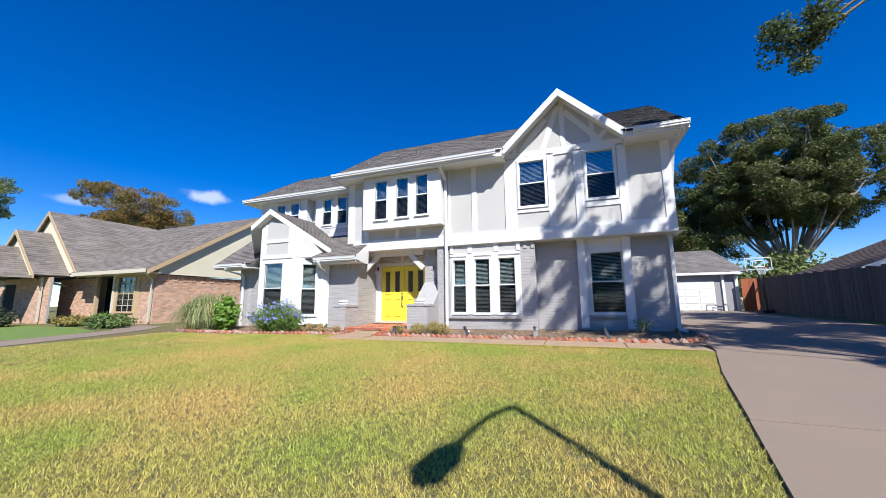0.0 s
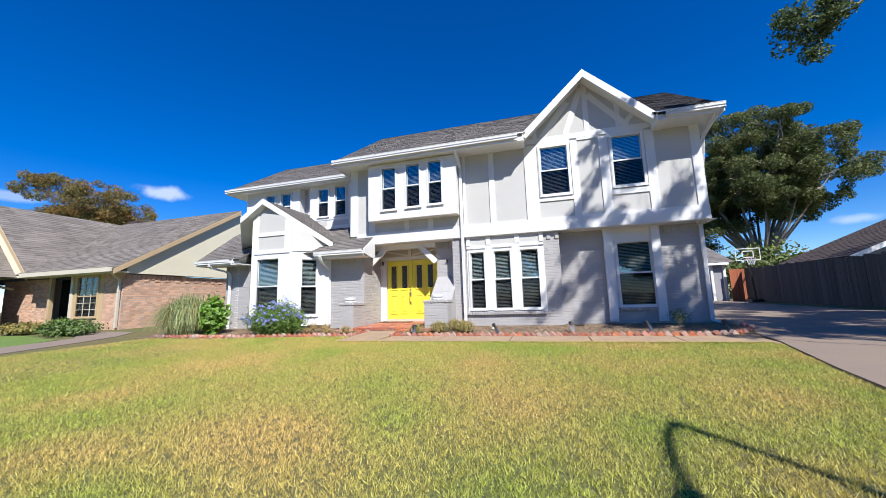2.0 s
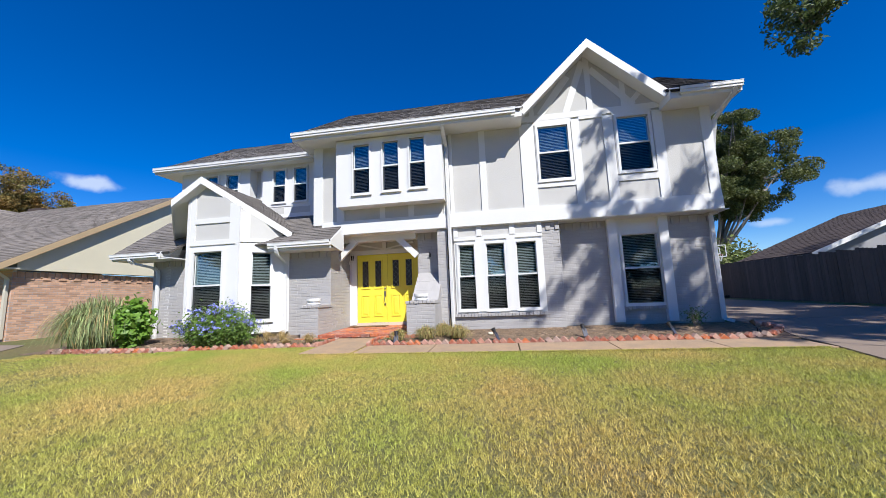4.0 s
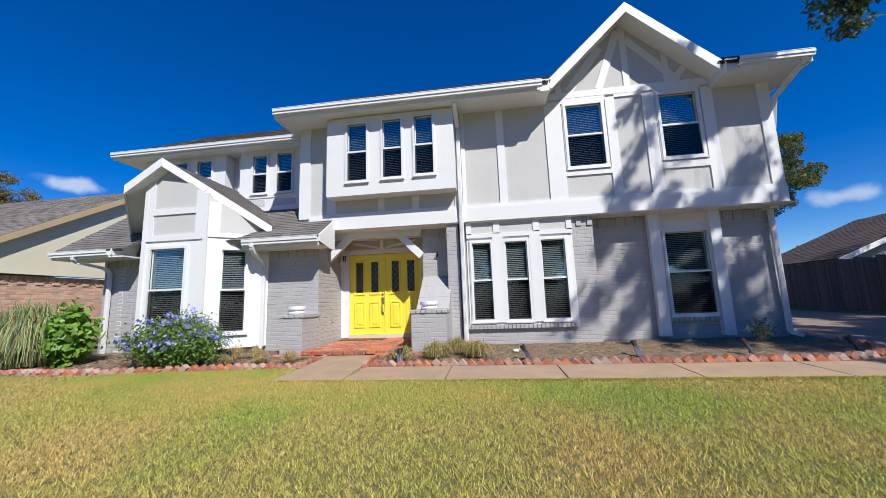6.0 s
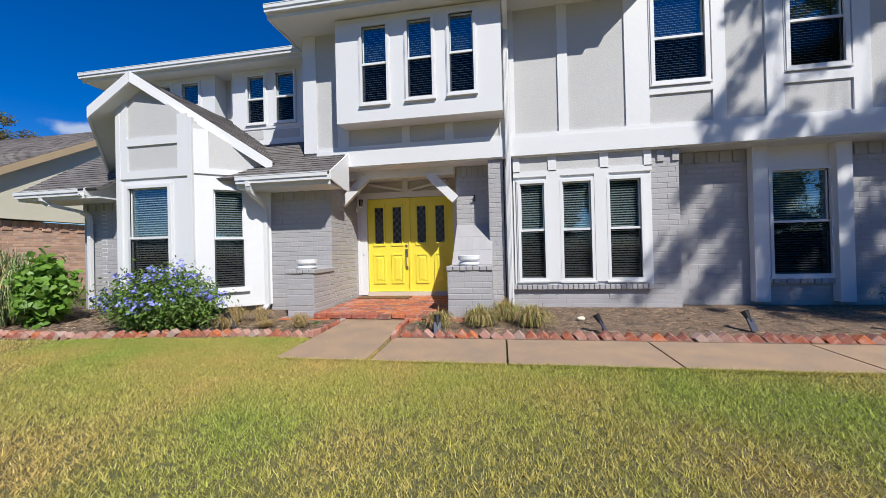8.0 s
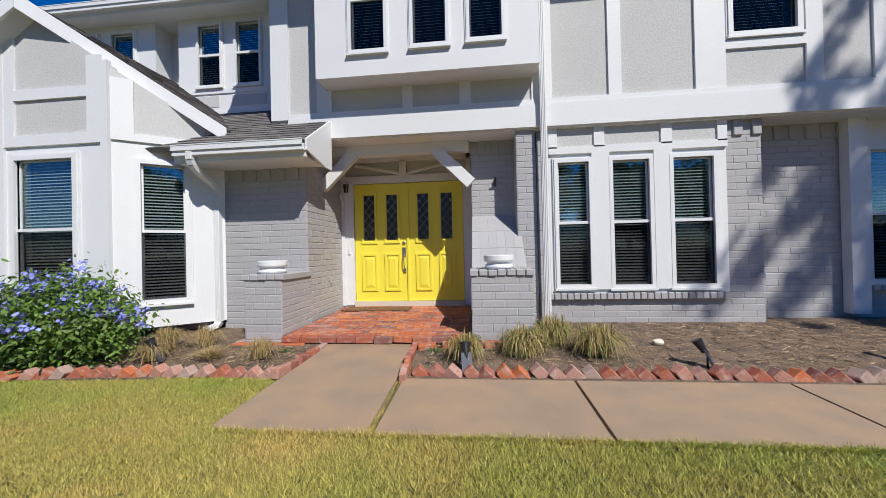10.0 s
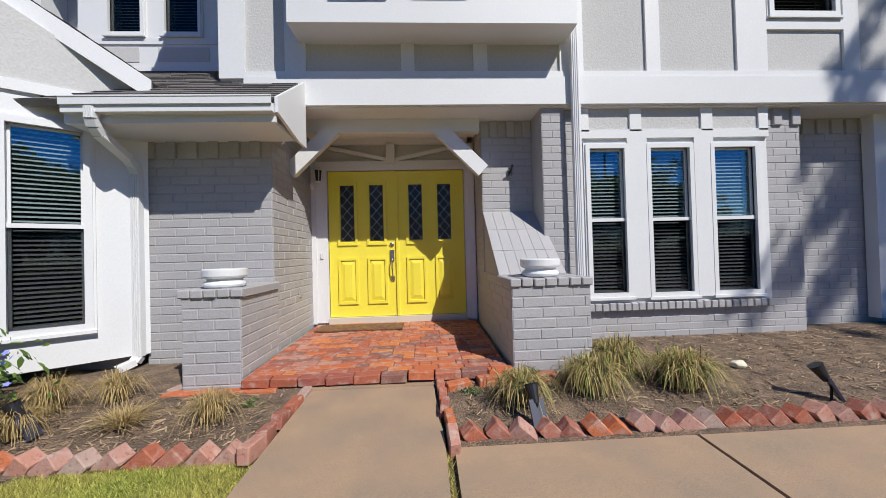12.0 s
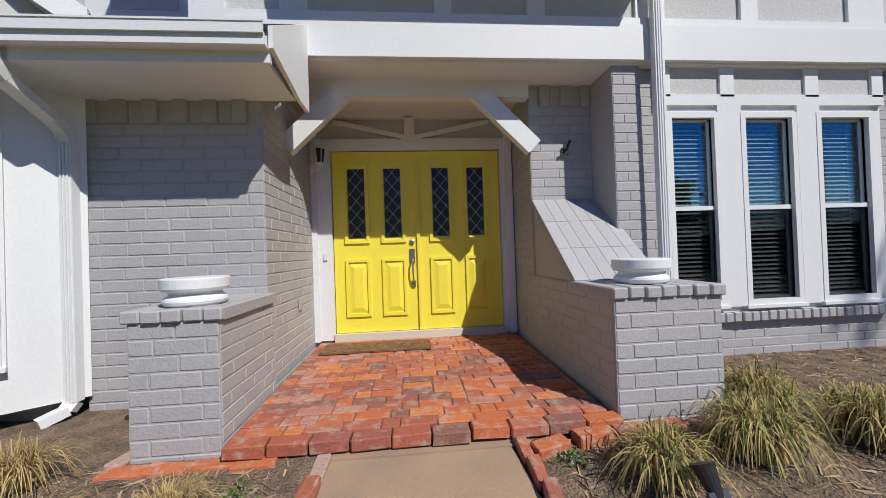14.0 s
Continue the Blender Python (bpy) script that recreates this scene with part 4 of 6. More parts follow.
def tree(name, label, x, y, z, trunk_h, trunk_r, crown, leaves, size, material, seed, flat=0.7, limbs=9, clump_r=(0.9, 1.7), outer=(), tight=9.0, slim=1.0, spray=None, fill=0):
    """A tapered trunk, forking limbs and a crown of leaf clumps at their ends. crown: centre offset and radii."""
    rng = random.Random(seed)
    t = thing(name, label, "tree", x, y, z)
    bm = bmesh.new()
    tube(bm, [(0, 0, -0.2), (0.05, 0, 0.3), (0.1, 0.05, trunk_h * 0.5), (0.05, 0.0, trunk_h)], [trunk_r * 1.5, trunk_r * 1.1, trunk_r, trunk_r * 0.9], 12)
    cx, cy, cz, rx, ry, rz = crown
    clumps = []
    for i in range(limbs):
        a = 2 * math.pi * (i + rng.random() * 0.7) / limbs
        k = rng.uniform(0.45, 0.95)
        e = Vector((cx + rx * k * math.cos(a), cy + ry * k * math.sin(a), cz + rz * rng.uniform(-0.5, 0.75)))
        s = Vector((0.05, 0, trunk_h * rng.uniform(0.8, 1.0)))
        mid = s.lerp(e, 0.5) + Vector((rng.uniform(-0.5, 0.5), rng.uniform(-0.5, 0.5), -0.1 * rz))
        tube(bm, [s, s.lerp(mid, 0.5), mid, mid.lerp(e, 0.6), e], [trunk_r * f * slim for f in (0.55, 0.42, 0.3, 0.18, 0.05)], 7)
        for j in range(rng.randint(4, 6)):
            b = mid.lerp(e, rng.uniform(0.1, 1.0))
            q = b + Vector((rng.gauss(0, 0.28) * rx, rng.gauss(0, 0.28) * ry, rng.gauss(0.12, 0.22) * rz))
            if Vector(((q.x - cx) / rx, (q.y - cy) / ry, (q.z - cz) / rz)).length > tight:
                continue
            tube(bm, [b, b.lerp(q, 0.5) + Vector((0, 0, 0.1)), q], [trunk_r * 0.16 * slim, trunk_r * 0.1 * slim, 0.012], 5)
            clumps.append((q.x, q.y, q.z, rng.uniform(*clump_r)))
            for _ in range(2):
                o = Vector((rng.gauss(0, 1), rng.gauss(0, 1), rng.gauss(0, 0.5))) * clump_r[1] * 0.8
                clumps.append((q.x + o.x, q.y + o.y, q.z + o.z, rng.uniform(*clump_r) * 0.7))
    for ox, oy, oz, orad in outer:
        e = Vector((ox, oy, oz))
        s = Vector((cx, cy, cz)).lerp(e, 0.2)
        tube(bm, [s, s.lerp(e, 0.5) + Vector((0, 0, 0.5)), s.lerp(e, 0.85) + Vector((0, 0, 0.3)), e], [0.1, 0.07, 0.04, 0.01], 6)
        for _ in range(7):
            q = e + Vector((rng.gauss(0, 0.35), rng.gauss(0, 0.35), rng.gauss(0, 0.28)))
            tube(bm, [e + Vector((0.3, 0, 0.2)), q], [0.02, 0.006], 4)
            clumps.append((q.x, q.y, q.z, orad))
    for _ in range(fill):
        d = Vector((rng.gauss(0, 1), rng.gauss(0, 1), rng.gauss(0, 1))).normalized() * rng.uniform(0.45, 1.0)
        q = Vector((cx + d.x * rx, cy + d.y * ry, cz + d.z * rz))
        b = Vector((cx, cy, cz)).lerp(q, 0.5) - Vector((0, 0, 0.25 * rz))
        tube(bm, [b, b.lerp(q, 0.5) + Vector((rng.uniform(-0.3, 0.3), rng.uniform(-0.3, 0.3), 0.2)), q], [trunk_r * 0.13 * slim, trunk_r * 0.08 * slim, 0.01], 5)
        clumps.append((q.x, q.y, q.z, rng.uniform(*clump_r)))
    part("trunk", bm, M_bark, t, smooth=True)
    me = crown_mesh(rng, clumps, leaves, size, flat, spray)
    me.materials.append(material)
    ob = new("crown", me)
    ob.parent = t
    return t


tree("live_oak", "broad live oak with pale twisting limbs behind the garage", 17.8, 40, 0.5, 3.0, 0.45, (0.3, 0, 12.0, 8.0, 6, 5.4), 210000, 0.115, M_leafo, 3, flat=0.7, limbs=26, clump_r=(0.6, 1.3), tight=1.0, slim=0.7, fill=110)
tree("live_oak", "lower dense green oak close behind the garage roof", 11.2, 42, 0.5, 3.0, 0.35, (0, 0, 9.0, 4.4, 4, 5.2), 80000, 0.11, M_leafo, 33, flat=0.6, limbs=14, clump_r=(0.7, 1.5), slim=0.7)
tree("shade_oak", "tall oak beside the driveway whose crown shades the house", 10.5, 1.0, 0.1, 8.5, 0.3, (-3.25, 3.0, 12.2, 2.8, 2.9, 2.2), 20000, 0.08, M_leaf, 9, limbs=18, clump_r=(0.12, 0.32), tight=1.1, slim=0.25, spray=(-0.36, 0.05, -0.42), fill=45)
tree("driveway_oak", "oak beyond the fence whose crown shades the driveway", 14.5, 0.5, 0.1, 7.0, 0.35, (-1.4, 1.8, 11.2, 4.0, 4.8, 2.6), 24000, 0.14, M_leaf, 12, limbs=12, clump_r=(0.5, 1.0))
tree("fence_oak", "tall oak behind the board fence with drooping outer twigs", 15.5, 11.0, 0.2, 6.0, 0.4, (0.0, 0.0, 13.0, 4.0, 3.6, 2.6), 42000, 0.08, M_leaf, 21, limbs=12, clump_r=(0.5, 1.0), slim=0.6,
     outer=((-8.3, 3.0, 8.8, 0.34), (-8.6, 3.0, 9.5, 0.4), (-8.0, 3.0, 9.6, 0.4), (-7.7, 3.1, 9.9, 0.4), (-8.1, 3.0, 9.2, 0.3)))
tree("fence_oak", "broad green oak in the next yard whose crown shades the driveway", 17.0, 8.0, 0.2, 7.0, 0.4, (-2.2, 0.5, 11.8, 3.6, 4.4, 2.4), 18000, 0.14, M_leaf, 44, limbs=13, clump_r=(0.4, 0.9))
tree("autumn_oak", "oak with thinning yellow-brown leaves behind the neighbour's roof", -54.7, 29.8, 0.4, 6.0, 0.4, (0, 0, 12.8, 4.8, 4.6, 3.9), 80000, 0.12, M_leafb, 5, limbs=18, clump_r=(0.7, 1.5), slim=0.7)
tree("autumn_oak", "smaller yellow-green oak far down the street", -63, 17.5, 0.4, 5.0, 0.3, (0, 0, 12.0, 3.4, 3.4, 4.0), 30000, 0.13, M_leafy, 6, clump_r=(0.8, 1.4))
# unseen except as reflections; crowns made dense to block low sky light
for k, (x, y, hh) in enumerate(((-26, -38, 8.0), (-12, -34, 7.0), (2, -40, 8.5), (16, -36, 7.5), (31, -40, 8.0), (-42, -36, 8.5))):
    tree("street_tree", "leafy green oak across the street, seen mirrored in the windows", x, y, -0.3, 3.0, 0.35, (0, 0, hh + 1.0, 7.2, 5, 5.0), 15000, 0.36, M_leaf, 70 + k, clump_r=(1.4, 2.4), fill=40)

# ---- street lamp that casts its shadow on the lawn ----
lamp = thing("street_lamp", "tall thin gooseneck street lamp standing by the driveway", "street lamp", 2.76, -0.79, 0.0)
bm = bmesh.new()
tube(bm, [(0, 0, 0), (0, 0, 6.1)], [0.06, 0.04], 8)
part("pole", bm, M_black, lamp)
bm = bmesh.new()
tube(bm, [(0, 0, 6.1), (-0.1, -0.35, 6.16), (-0.22, -0.75, 6.1), (-0.3, -1.0, 6.0)], 0.035, 8)
part("arm", bm, M_black, lamp)
bm = bmesh.new()
tube(bm, [(-0.29, -0.98, 6.0), (-0.34, -1.15, 5.95), (-0.40, -1.45, 5.9), (-0.42, -1.56, 5.88)], [0.05, 0.12, 0.13, 0.04], 10)
part("head", bm, M_black, lamp)


# ---- fences and what stands beyond the driveway ----
fence = world_built(thing("fence", "tall weathered grey wooden board fence along the driveway", "fence", 9.95, 14, 0.3))
rng = random.Random(4)
fme = {}
for k in range(210):
    y = -6 + k * 0.152
    key = k % 5
    if key not in fme:
        bm = boxes((-0.012, 0.012, -0.071, 0.071, 0, 1.92 + 0.02 * key))
        fme[key] = bpy.data.meshes.new("board")
        bm.to_mesh(fme[key])
        bm.free()
        fme[key].materials.append(M_fence)
    ob = adopt(new("board", fme[key]), fence)
    ob.matrix_basis = pose(9.95 + rng.uniform(-0.006, 0.006), y, gz(y) - 0.02, 0, 0, rng.uniform(-1, 1))
part("rail", boxes((9.965, 10.01, -6, 26, 0.6, 0.69), (9.965, 10.01, -6, 26, 1.8, 1.89)), M_fence, fence)
redf = world_built(thing("wooden_fence", "red-brown stained wooden fence between the garage and the board fence", "fence", 9.6, 26, 0.5))
for k in range(9):
    part("board", boxes((9.22 + k * 0.085, 9.30 + k * 0.085, 26.0, 26.02, 0.4, 2.42)), M_redwood, redf)
hoop = thing("basketball_hoop", "portable basketball hoop with a clear white-framed backboard", "basketball hoop", 9.75, 24.6, 0.45)
part("pole", (lambda bm: (tube(bm, [(0, 0, 0), (-0.1, 0, 1.6), (-0.22, 0, 2.35)], 0.05), bm)[1])(bmesh.new()), M_black, hoop)
part("base", boxes((-0.35, 0.35, -0.3, 0.5, 0, 0.16)), M_black, hoop)
part("backboard_frame", boxes((-0.8, 0.35, -0.25, -0.22, 2.35, 2.39), (-0.8, 0.35, -0.25, -0.22, 3.0, 3.04), (-0.82, -0.79, -0.25, -0.22, 2.35, 3.04), (0.34, 0.37, -0.25, -0.22, 2.35, 3.04),
                                 (-0.5, 0.05, -0.26, -0.25, 2.50, 2.55), (-0.5, 0.05, -0.26, -0.25, 2.85, 2.9), (-0.5, -0.46, -0.26, -0.25, 2.5, 2.9), (0.01, 0.05, -0.26, -0.25, 2.5, 2.9)), M_white, hoop)
bm = bmesh.new()
tube(bm, [(-0.22 + 0.23 * math.cos(a), -0.5 + 0.23 * math.sin(a), 2.45) for a in [i * math.pi / 8 for i in range(17)]], 0.012, 5)
part("rim", bm, M_paver, hoop)
bm = bmesh.new()
for i in range(12):
    a, b = i * math.pi / 6, (i + 1) * math.pi / 6
    tube(bm, [(-0.22 + 0.23 * math.cos(a), -0.5 + 0.23 * math.sin(a), 2.45), (-0.22 + 0.13 * math.cos(b), -0.5 + 0.13 * math.sin(b), 2.08)], 0.008, 4)
    tube(bm, [(-0.22 + 0.23 * math.cos(b), -0.5 + 0.23 * math.sin(b), 2.45), (-0.22 + 0.13 * math.cos(a), -0.5 + 0.13 * math.sin(a), 2.08)], 0.008, 4)
part("net", bm, M_white, hoop)
rn = world_built(thing("neighbour_house", "single-storey house with a dark brown roof and white fascia behind the fence", "house", 18, 23, 0.3, kind="structure"))
part("wall", boxes((12.2, 23.4, 21.6, 26, 0.1, 2.6)), M_garage, rn)
roof_face(rn, "roof", [(11.8, 26.5, 2.55), (11.8, 21.0, 2.55), (17.8, 21.0, 5.1), (17.8, 26.5, 5.1)], M_roofd, course=0.25, tab=0.6)
bm = bmesh.new()
plate(bm, [(11.8, 20.95, 2.55), (17.8, 20.95, 5.1), (17.8, 20.95, 4.88), (11.8, 20.95, 2.33)], (0, 0.05, 0))
part("rake_board", bm, M_white, rn)
bm = bmesh.new()
plate(bm, [(12.0, 21.4, 2.5), (17.8, 21.4, 4.95), (23.5, 21.4, 2.5)], (0, 0.2, 0))
part("gable_wall", bm, M_garage, rn)
roof_face(rn, "roof", [(23.8, 21.0, 2.55), (23.8, 26.5, 2.55), (17.8, 26.5, 5.1), (17.8, 21.0, 5.1)], M_roofd, shingles=False)


# ---- porch fittings ----
def lathe(bm, profile, sides=24, at=(0, 0, 0)):
    rings = [[bm.verts.new((at[0] + r * math.cos(a), at[1] + r * math.sin(a), at[2] + z)) for a in (2 * math.pi * k / sides for k in range(sides))] for r, z in profile]
    for A, B in zip(rings, rings[1:]):
        for k in range(sides):
            bm.faces.new((A[k], A[(k + 1) % sides], B[(k + 1) % sides], B[k]))
    bm.faces.new(rings[0][::-1])
    bm.faces.new(rings[-1])


def column_base(x, y, z):
    """The white turned base left on a pier."""
    t = thing("column_base", "white painted turned column base standing on a grey brick pier", "column base", x, y, z, group="column bases on the piers")
    bm = bmesh.new()
    lathe(bm, [(0.155, 0.0), (0.165, 0.01), (0.17, 0.025), (0.165, 0.04), (0.15, 0.052), (0.14, 0.062), (0.138, 0.075)], 56)
    part("foot", bm, M_white, t, smooth=False)
    bm = bmesh.new()
    lathe(bm, [(0.138, 0.075), (0.16, 0.08), (0.174, 0.088), (0.18, 0.1), (0.18, 0.152), (0.177, 0.158), (0.17, 0.16)], 56)
    part("drum", bm, M_white, t)
    return t


column_base(-4.69, 10.47, 1.155)
column_base(-7.55, 10.44, 1.145)

# double front door
for k, x0 in enumerate((-7.13, -6.155)):
    leaf = None
    x1 = x0 + 0.965
    for c in (0.265, 0.68):
        a, b = x0 + c - 0.095 - (0.0 if c < 0.5 else 0.0), x0 + c + 0.095
        fy = DY - 0.02
        part("glass_panel", boxes((a, b, fy - 0.004, fy + 0.0, 1.60, 2.40)), M_dglass, dr, "leaded glass panel")
        bm = bmesh.new()
        for i in range(-1, 6):
            for s in (1, -1):
                z0, z1 = 1.60 + i * 0.16, 1.60 + (i + 1.4) * 0.16
                xa, xb = (a, b) if s > 0 else (b, a)
                za, zb = max(z0, 1.60), min(z1, 2.40)
                if zb <= za:
                    continue
                fa, fb = (za - z0) / (z1 - z0), (zb - z0) / (z1 - z0)
                beam(bm, (xa + (xb - xa) * fa, fy - 0.006, za), (xa + (xb - xa) * fb, fy - 0.006, zb), 0.006, 0.005, (0, 1, 0))
        part("lead_lattice", bm, M_silver, dr)
        for z0, z1 in ((1.54, 2.46), (0.70, 1.36)):
            aa, bb = a - 0.045, b + 0.045
            w = 0.035
            part("moulding", boxes((aa, bb, fy - 0.02, fy, z0 - 0.0, z0 + w), (aa, bb, fy - 0.02, fy, z1 - w, z1), (aa, aa + w, fy - 0.02, fy, z0 + w, z1 - w), (bb - w, bb, fy - 0.02, fy, z0 + w, z1 - w)), M_yellow, dr)
        bm = bmesh.new()
        aa, bb = a - 0.005, b + 0.005
        hexa(bm, [(aa, fy - 0.002, 0.745), (bb, fy - 0.002, 0.745), (bb, fy, 0.745), (aa, fy, 0.745), (aa, fy - 0.002, 1.315), (bb, fy - 0.002, 1.315), (bb, fy, 1.315), (aa, fy, 1.315)])
        v = [bm.verts.new(p) for p in ((aa, fy - 0.003, 0.745), (bb, fy - 0.003, 0.745), (bb, fy - 0.003, 1.315), (aa, fy - 0.003, 1.315),
                                       (aa + 0.05, fy - 0.018, 0.80), (bb - 0.05, fy - 0.018, 0.80), (bb - 0.05, fy - 0.018, 1.26), (aa + 0.05, fy - 0.018, 1.26))]
        for f in ((0, 1, 5, 4), (1, 2, 6, 5), (2, 3, 7, 6), (3, 0, 4, 7), (4, 5, 6, 7)):
            bm.faces.new([v[i] for i in f])
        bmesh.ops.recalc_face_normals(bm, faces=bm.faces)
        part("raised_panel", bm, M_yellow, dr)
part("astragal", boxes((-6.18, -6.145, DY - 0.045, DY - 0.02, 0.52, 2.58)), M_yellow, dr)
part("threshold", boxes((-7.14, -5.18, DY - 0.08, DY + 0.03, 0.42, 0.515)), M_creamtrim, dr)
bm = bmesh.new()
lathe(bm, [(0.03, 0.0), (0.03, 0.015), (0.018, 0.02)], 16)
bm.transform(Matrix.Translation((-6.24, DY - 0.02, 1.54)) @ Matrix.Rotation(radians(90), 4, "X"))
part("deadbolt", bm, M_silver, dr, "round metal deadbolt")
bm = bmesh.new()
box(bm, -6.27, -6.21, DY - 0.035, DY - 0.02, 1.30, 1.46)
tube(bm, [(-6.24, DY - 0.03, 1.33), (-6.24, DY - 0.08, 1.31), (-6.24, DY - 0.085, 1.2), (-6.235, DY - 0.07, 1.1), (-6.23, DY - 0.03, 1.06)], 0.011, 8)
box(bm, -6.255, -6.21, DY - 0.04, DY - 0.02, 1.02, 1.09)
part("door_handle", bm, M_silver, dr, "curved metal door pull")
# header above the door: panels, struts and two braces
for name, rows in (("timber_board", ((-7.30, -5.05, DY - 0.08, DY - 0.01, 2.98, 3.06), (-6.29, -6.17, DY - 0.08, DY - 0.01, 2.70, 3.0), (-7.45, -7.30, DY - 0.08, DY - 0.01, 0.44, 3.06), (-5.12, -5.04, DY - 0.08, DY - 0.01, 0.44, 3.06))),):
    hp(name, boxes(*rows), M_white)
for a, b in (((-7.1, 2.94), (-6.25, 2.75)), ((-5.3, 2.94), (-6.2, 2.75))):
    brace(a, b, 0.05, y=DY - 0.01, t=0.05)
hp("porch_beam", boxes((-7.25, -5.05, 11.55, 11.67, 2.90, 3.06)), M_white)
for a, b in (((-7.38, 2.42), (-6.84, 2.94)), ((-5.02, 2.40), (-5.56, 2.94))):
    brace(a, b, 0.17, y=11.60, t=0.10, name="porch_brace")
bm = bmesh.new()
plate(bm, [(-5.02, 11.66, 1.90), (-4.32, 11.66, 1.90), (-4.32, 10.76, 1.15), (-5.02, 10.76, 1.15)], (0, 0, -0.05))
butt = hp("buttress_slope", bm, M_mortar)
for i in range(6):
    for j in range(3):
        f0, f1 = j / 3 + 0.002, (j + 1) / 3 - 0.002
        xa, xb = -5.02 + i * 0.1165 + 0.002, -5.02 + (i + 1) * 0.1165 - 0.002
        lo, hi = Vector((0, 10.76, 1.15)), Vector((0, 11.66, 1.90))
        n = Vector((0, -0.63, 0.78)) * 0.005
        p, q = lo.lerp(hi, f0), lo.lerp(hi, f1)
        bm = bmesh.new()
        hexa(bm, [Vector((xa, 0, 0)) + p, Vector((xb, 0, 0)) + p, Vector((xb, 0, 0)) + q, Vector((xa, 0, 0)) + q, Vector((xa, 0, 0)) + p + n, Vector((xb, 0, 0)) + p + n, Vector((xb, 0, 0)) + q + n, Vector((xa, 0, 0)) + q + n])
        part("brick", bm, M_brick1, butt)
bm = bmesh.new()
plate(bm, [(-5.005, 10.74, 0.4), (-5.005, 11.66, 0.4), (-5.005, 11.66, 1.86), (-5.005, 10.76, 1.12)], (0.68, 0, 0))
hp("buttress", bm, M_brick)
lan = thing("wall_lantern", "small white carriage lantern with clear glass on the porch side wall", "wall lantern", -7.34, 12.12, 2.36)
bm = bmesh.new()
lathe(bm, [(0.055, 0), (0.05, 0.02)], 12)
bm.transform(Matrix.Translation((0.04, 0, 0)) @ Matrix.Rotation(radians(90), 4, "Y"))
part("wall_plate", bm, M_white, lan)
bm = bmesh.new()
tube(bm, [(0.05, 0, 0), (0.10, 0, -0.02), (0.13, 0, 0.02), (0.13, 0, 0.06)], 0.012, 6)
part("arm", bm, M_white, lan)
bm = bmesh.new()
for k in range(6):
    a = k * math.pi / 3
    beam(bm, (0.13 + 0.045 * math.cos(a), 0.045 * math.sin(a), 0.06), (0.13 + 0.065 * math.cos(a), 0.065 * math.sin(a), 0.22), 0.008, 0.008, (0, 1, 0))
lathe(bm, [(0.048, 0.05), (0.05, 0.065)], 6, (0.13, 0, 0))
lathe(bm, [(0.085, 0.22), (0.04, 0.26), (0.012, 0.27), (0.012, 0.30)], 6, (0.13, 0, 0))
part("cage", bm, M_white, lan)
bm = bmesh.new()
lathe(bm, [(0.036, 0.068), (0.055, 0.215)], 6, (0.13, 0, 0))
part("glass", bm, M_dglass, lan, "clear glass panes over a dark socket")
mat_ = thing("doormat", "worn patterned brown doormat before the yellow doors", "doormat", -6.64, 11.97, 0.432)
part("mat", boxes((-0.56, 0.56, -0.2, 0.18, 0, 0.014)), M_mat, mat_)
outlet = thing("electrical_outlet", "small grey outdoor outlet on the porch side wall", "electrical outlet", -7.352, 11.75, 0.95)
part("cover", boxes((0, 0.014, -0.035, 0.035, -0.055, 0.055)), M_brick, outlet)
bell = thing("doorbell", "small white doorbell button on the door casing", "doorbell", -7.22, 12.285, 1.40)
part("plate", boxes((-0.02, 0.02, -0.012, 0, -0.04, 0.04)), M_white, bell)
br = thing("flag_bracket", "small dark metal flag bracket on the grey brick", "bracket", -4.66, 11.64, 2.42)
bm = bmesh.new()
tube(bm, [(0, 0, -0.03), (0, -0.06, 0.0), (0.01, -0.10, 0.05)], 0.014, 6)
box(bm, -0.02, 0.02, -0.02, 0.0, -0.07, 0.03)
part("socket", bm, M_black, br)


# ---- planting ----
def fountain(rng, n, r, h, width, base):
    """Long leaves that rise from one base, arch over and hang."""
    verts, faces = [], []
    for _ in range(n):
        a, lean = rng.uniform(0, 2 * math.pi), rng.random() ** 0.5
        L, w = h * rng.uniform(0.75, 1.08), width * rng.uniform(0.5, 1.2)
        bx, by = base * rng.gauss(0, 1), base * rng.gauss(0, 1)
        side = Vector((-math.sin(a), math.cos(a), 0)) * w
        reach, k = rng.uniform(0.75, 1.15), len(verts)
        for q in range(8):
            f = q / 7
            out = r * lean * f * reach
            z = L * (2.5 * f - (1.4 + lean) * f * f)
            p = Vector((bx + math.cos(a) * out, by + math.sin(a) * out, max(z, 0.02)))
            ww = side * (1 - f * 0.8)
            verts += [p - ww, p + ww]
        faces += [(k + 2 * q, k + 2 * q + 1, k + 2 * q + 3, k + 2 * q + 2) for q in range(7)]
    me = bpy.data.meshes.new("leaves")
    me.from_pydata(verts, [], faces)
    return me


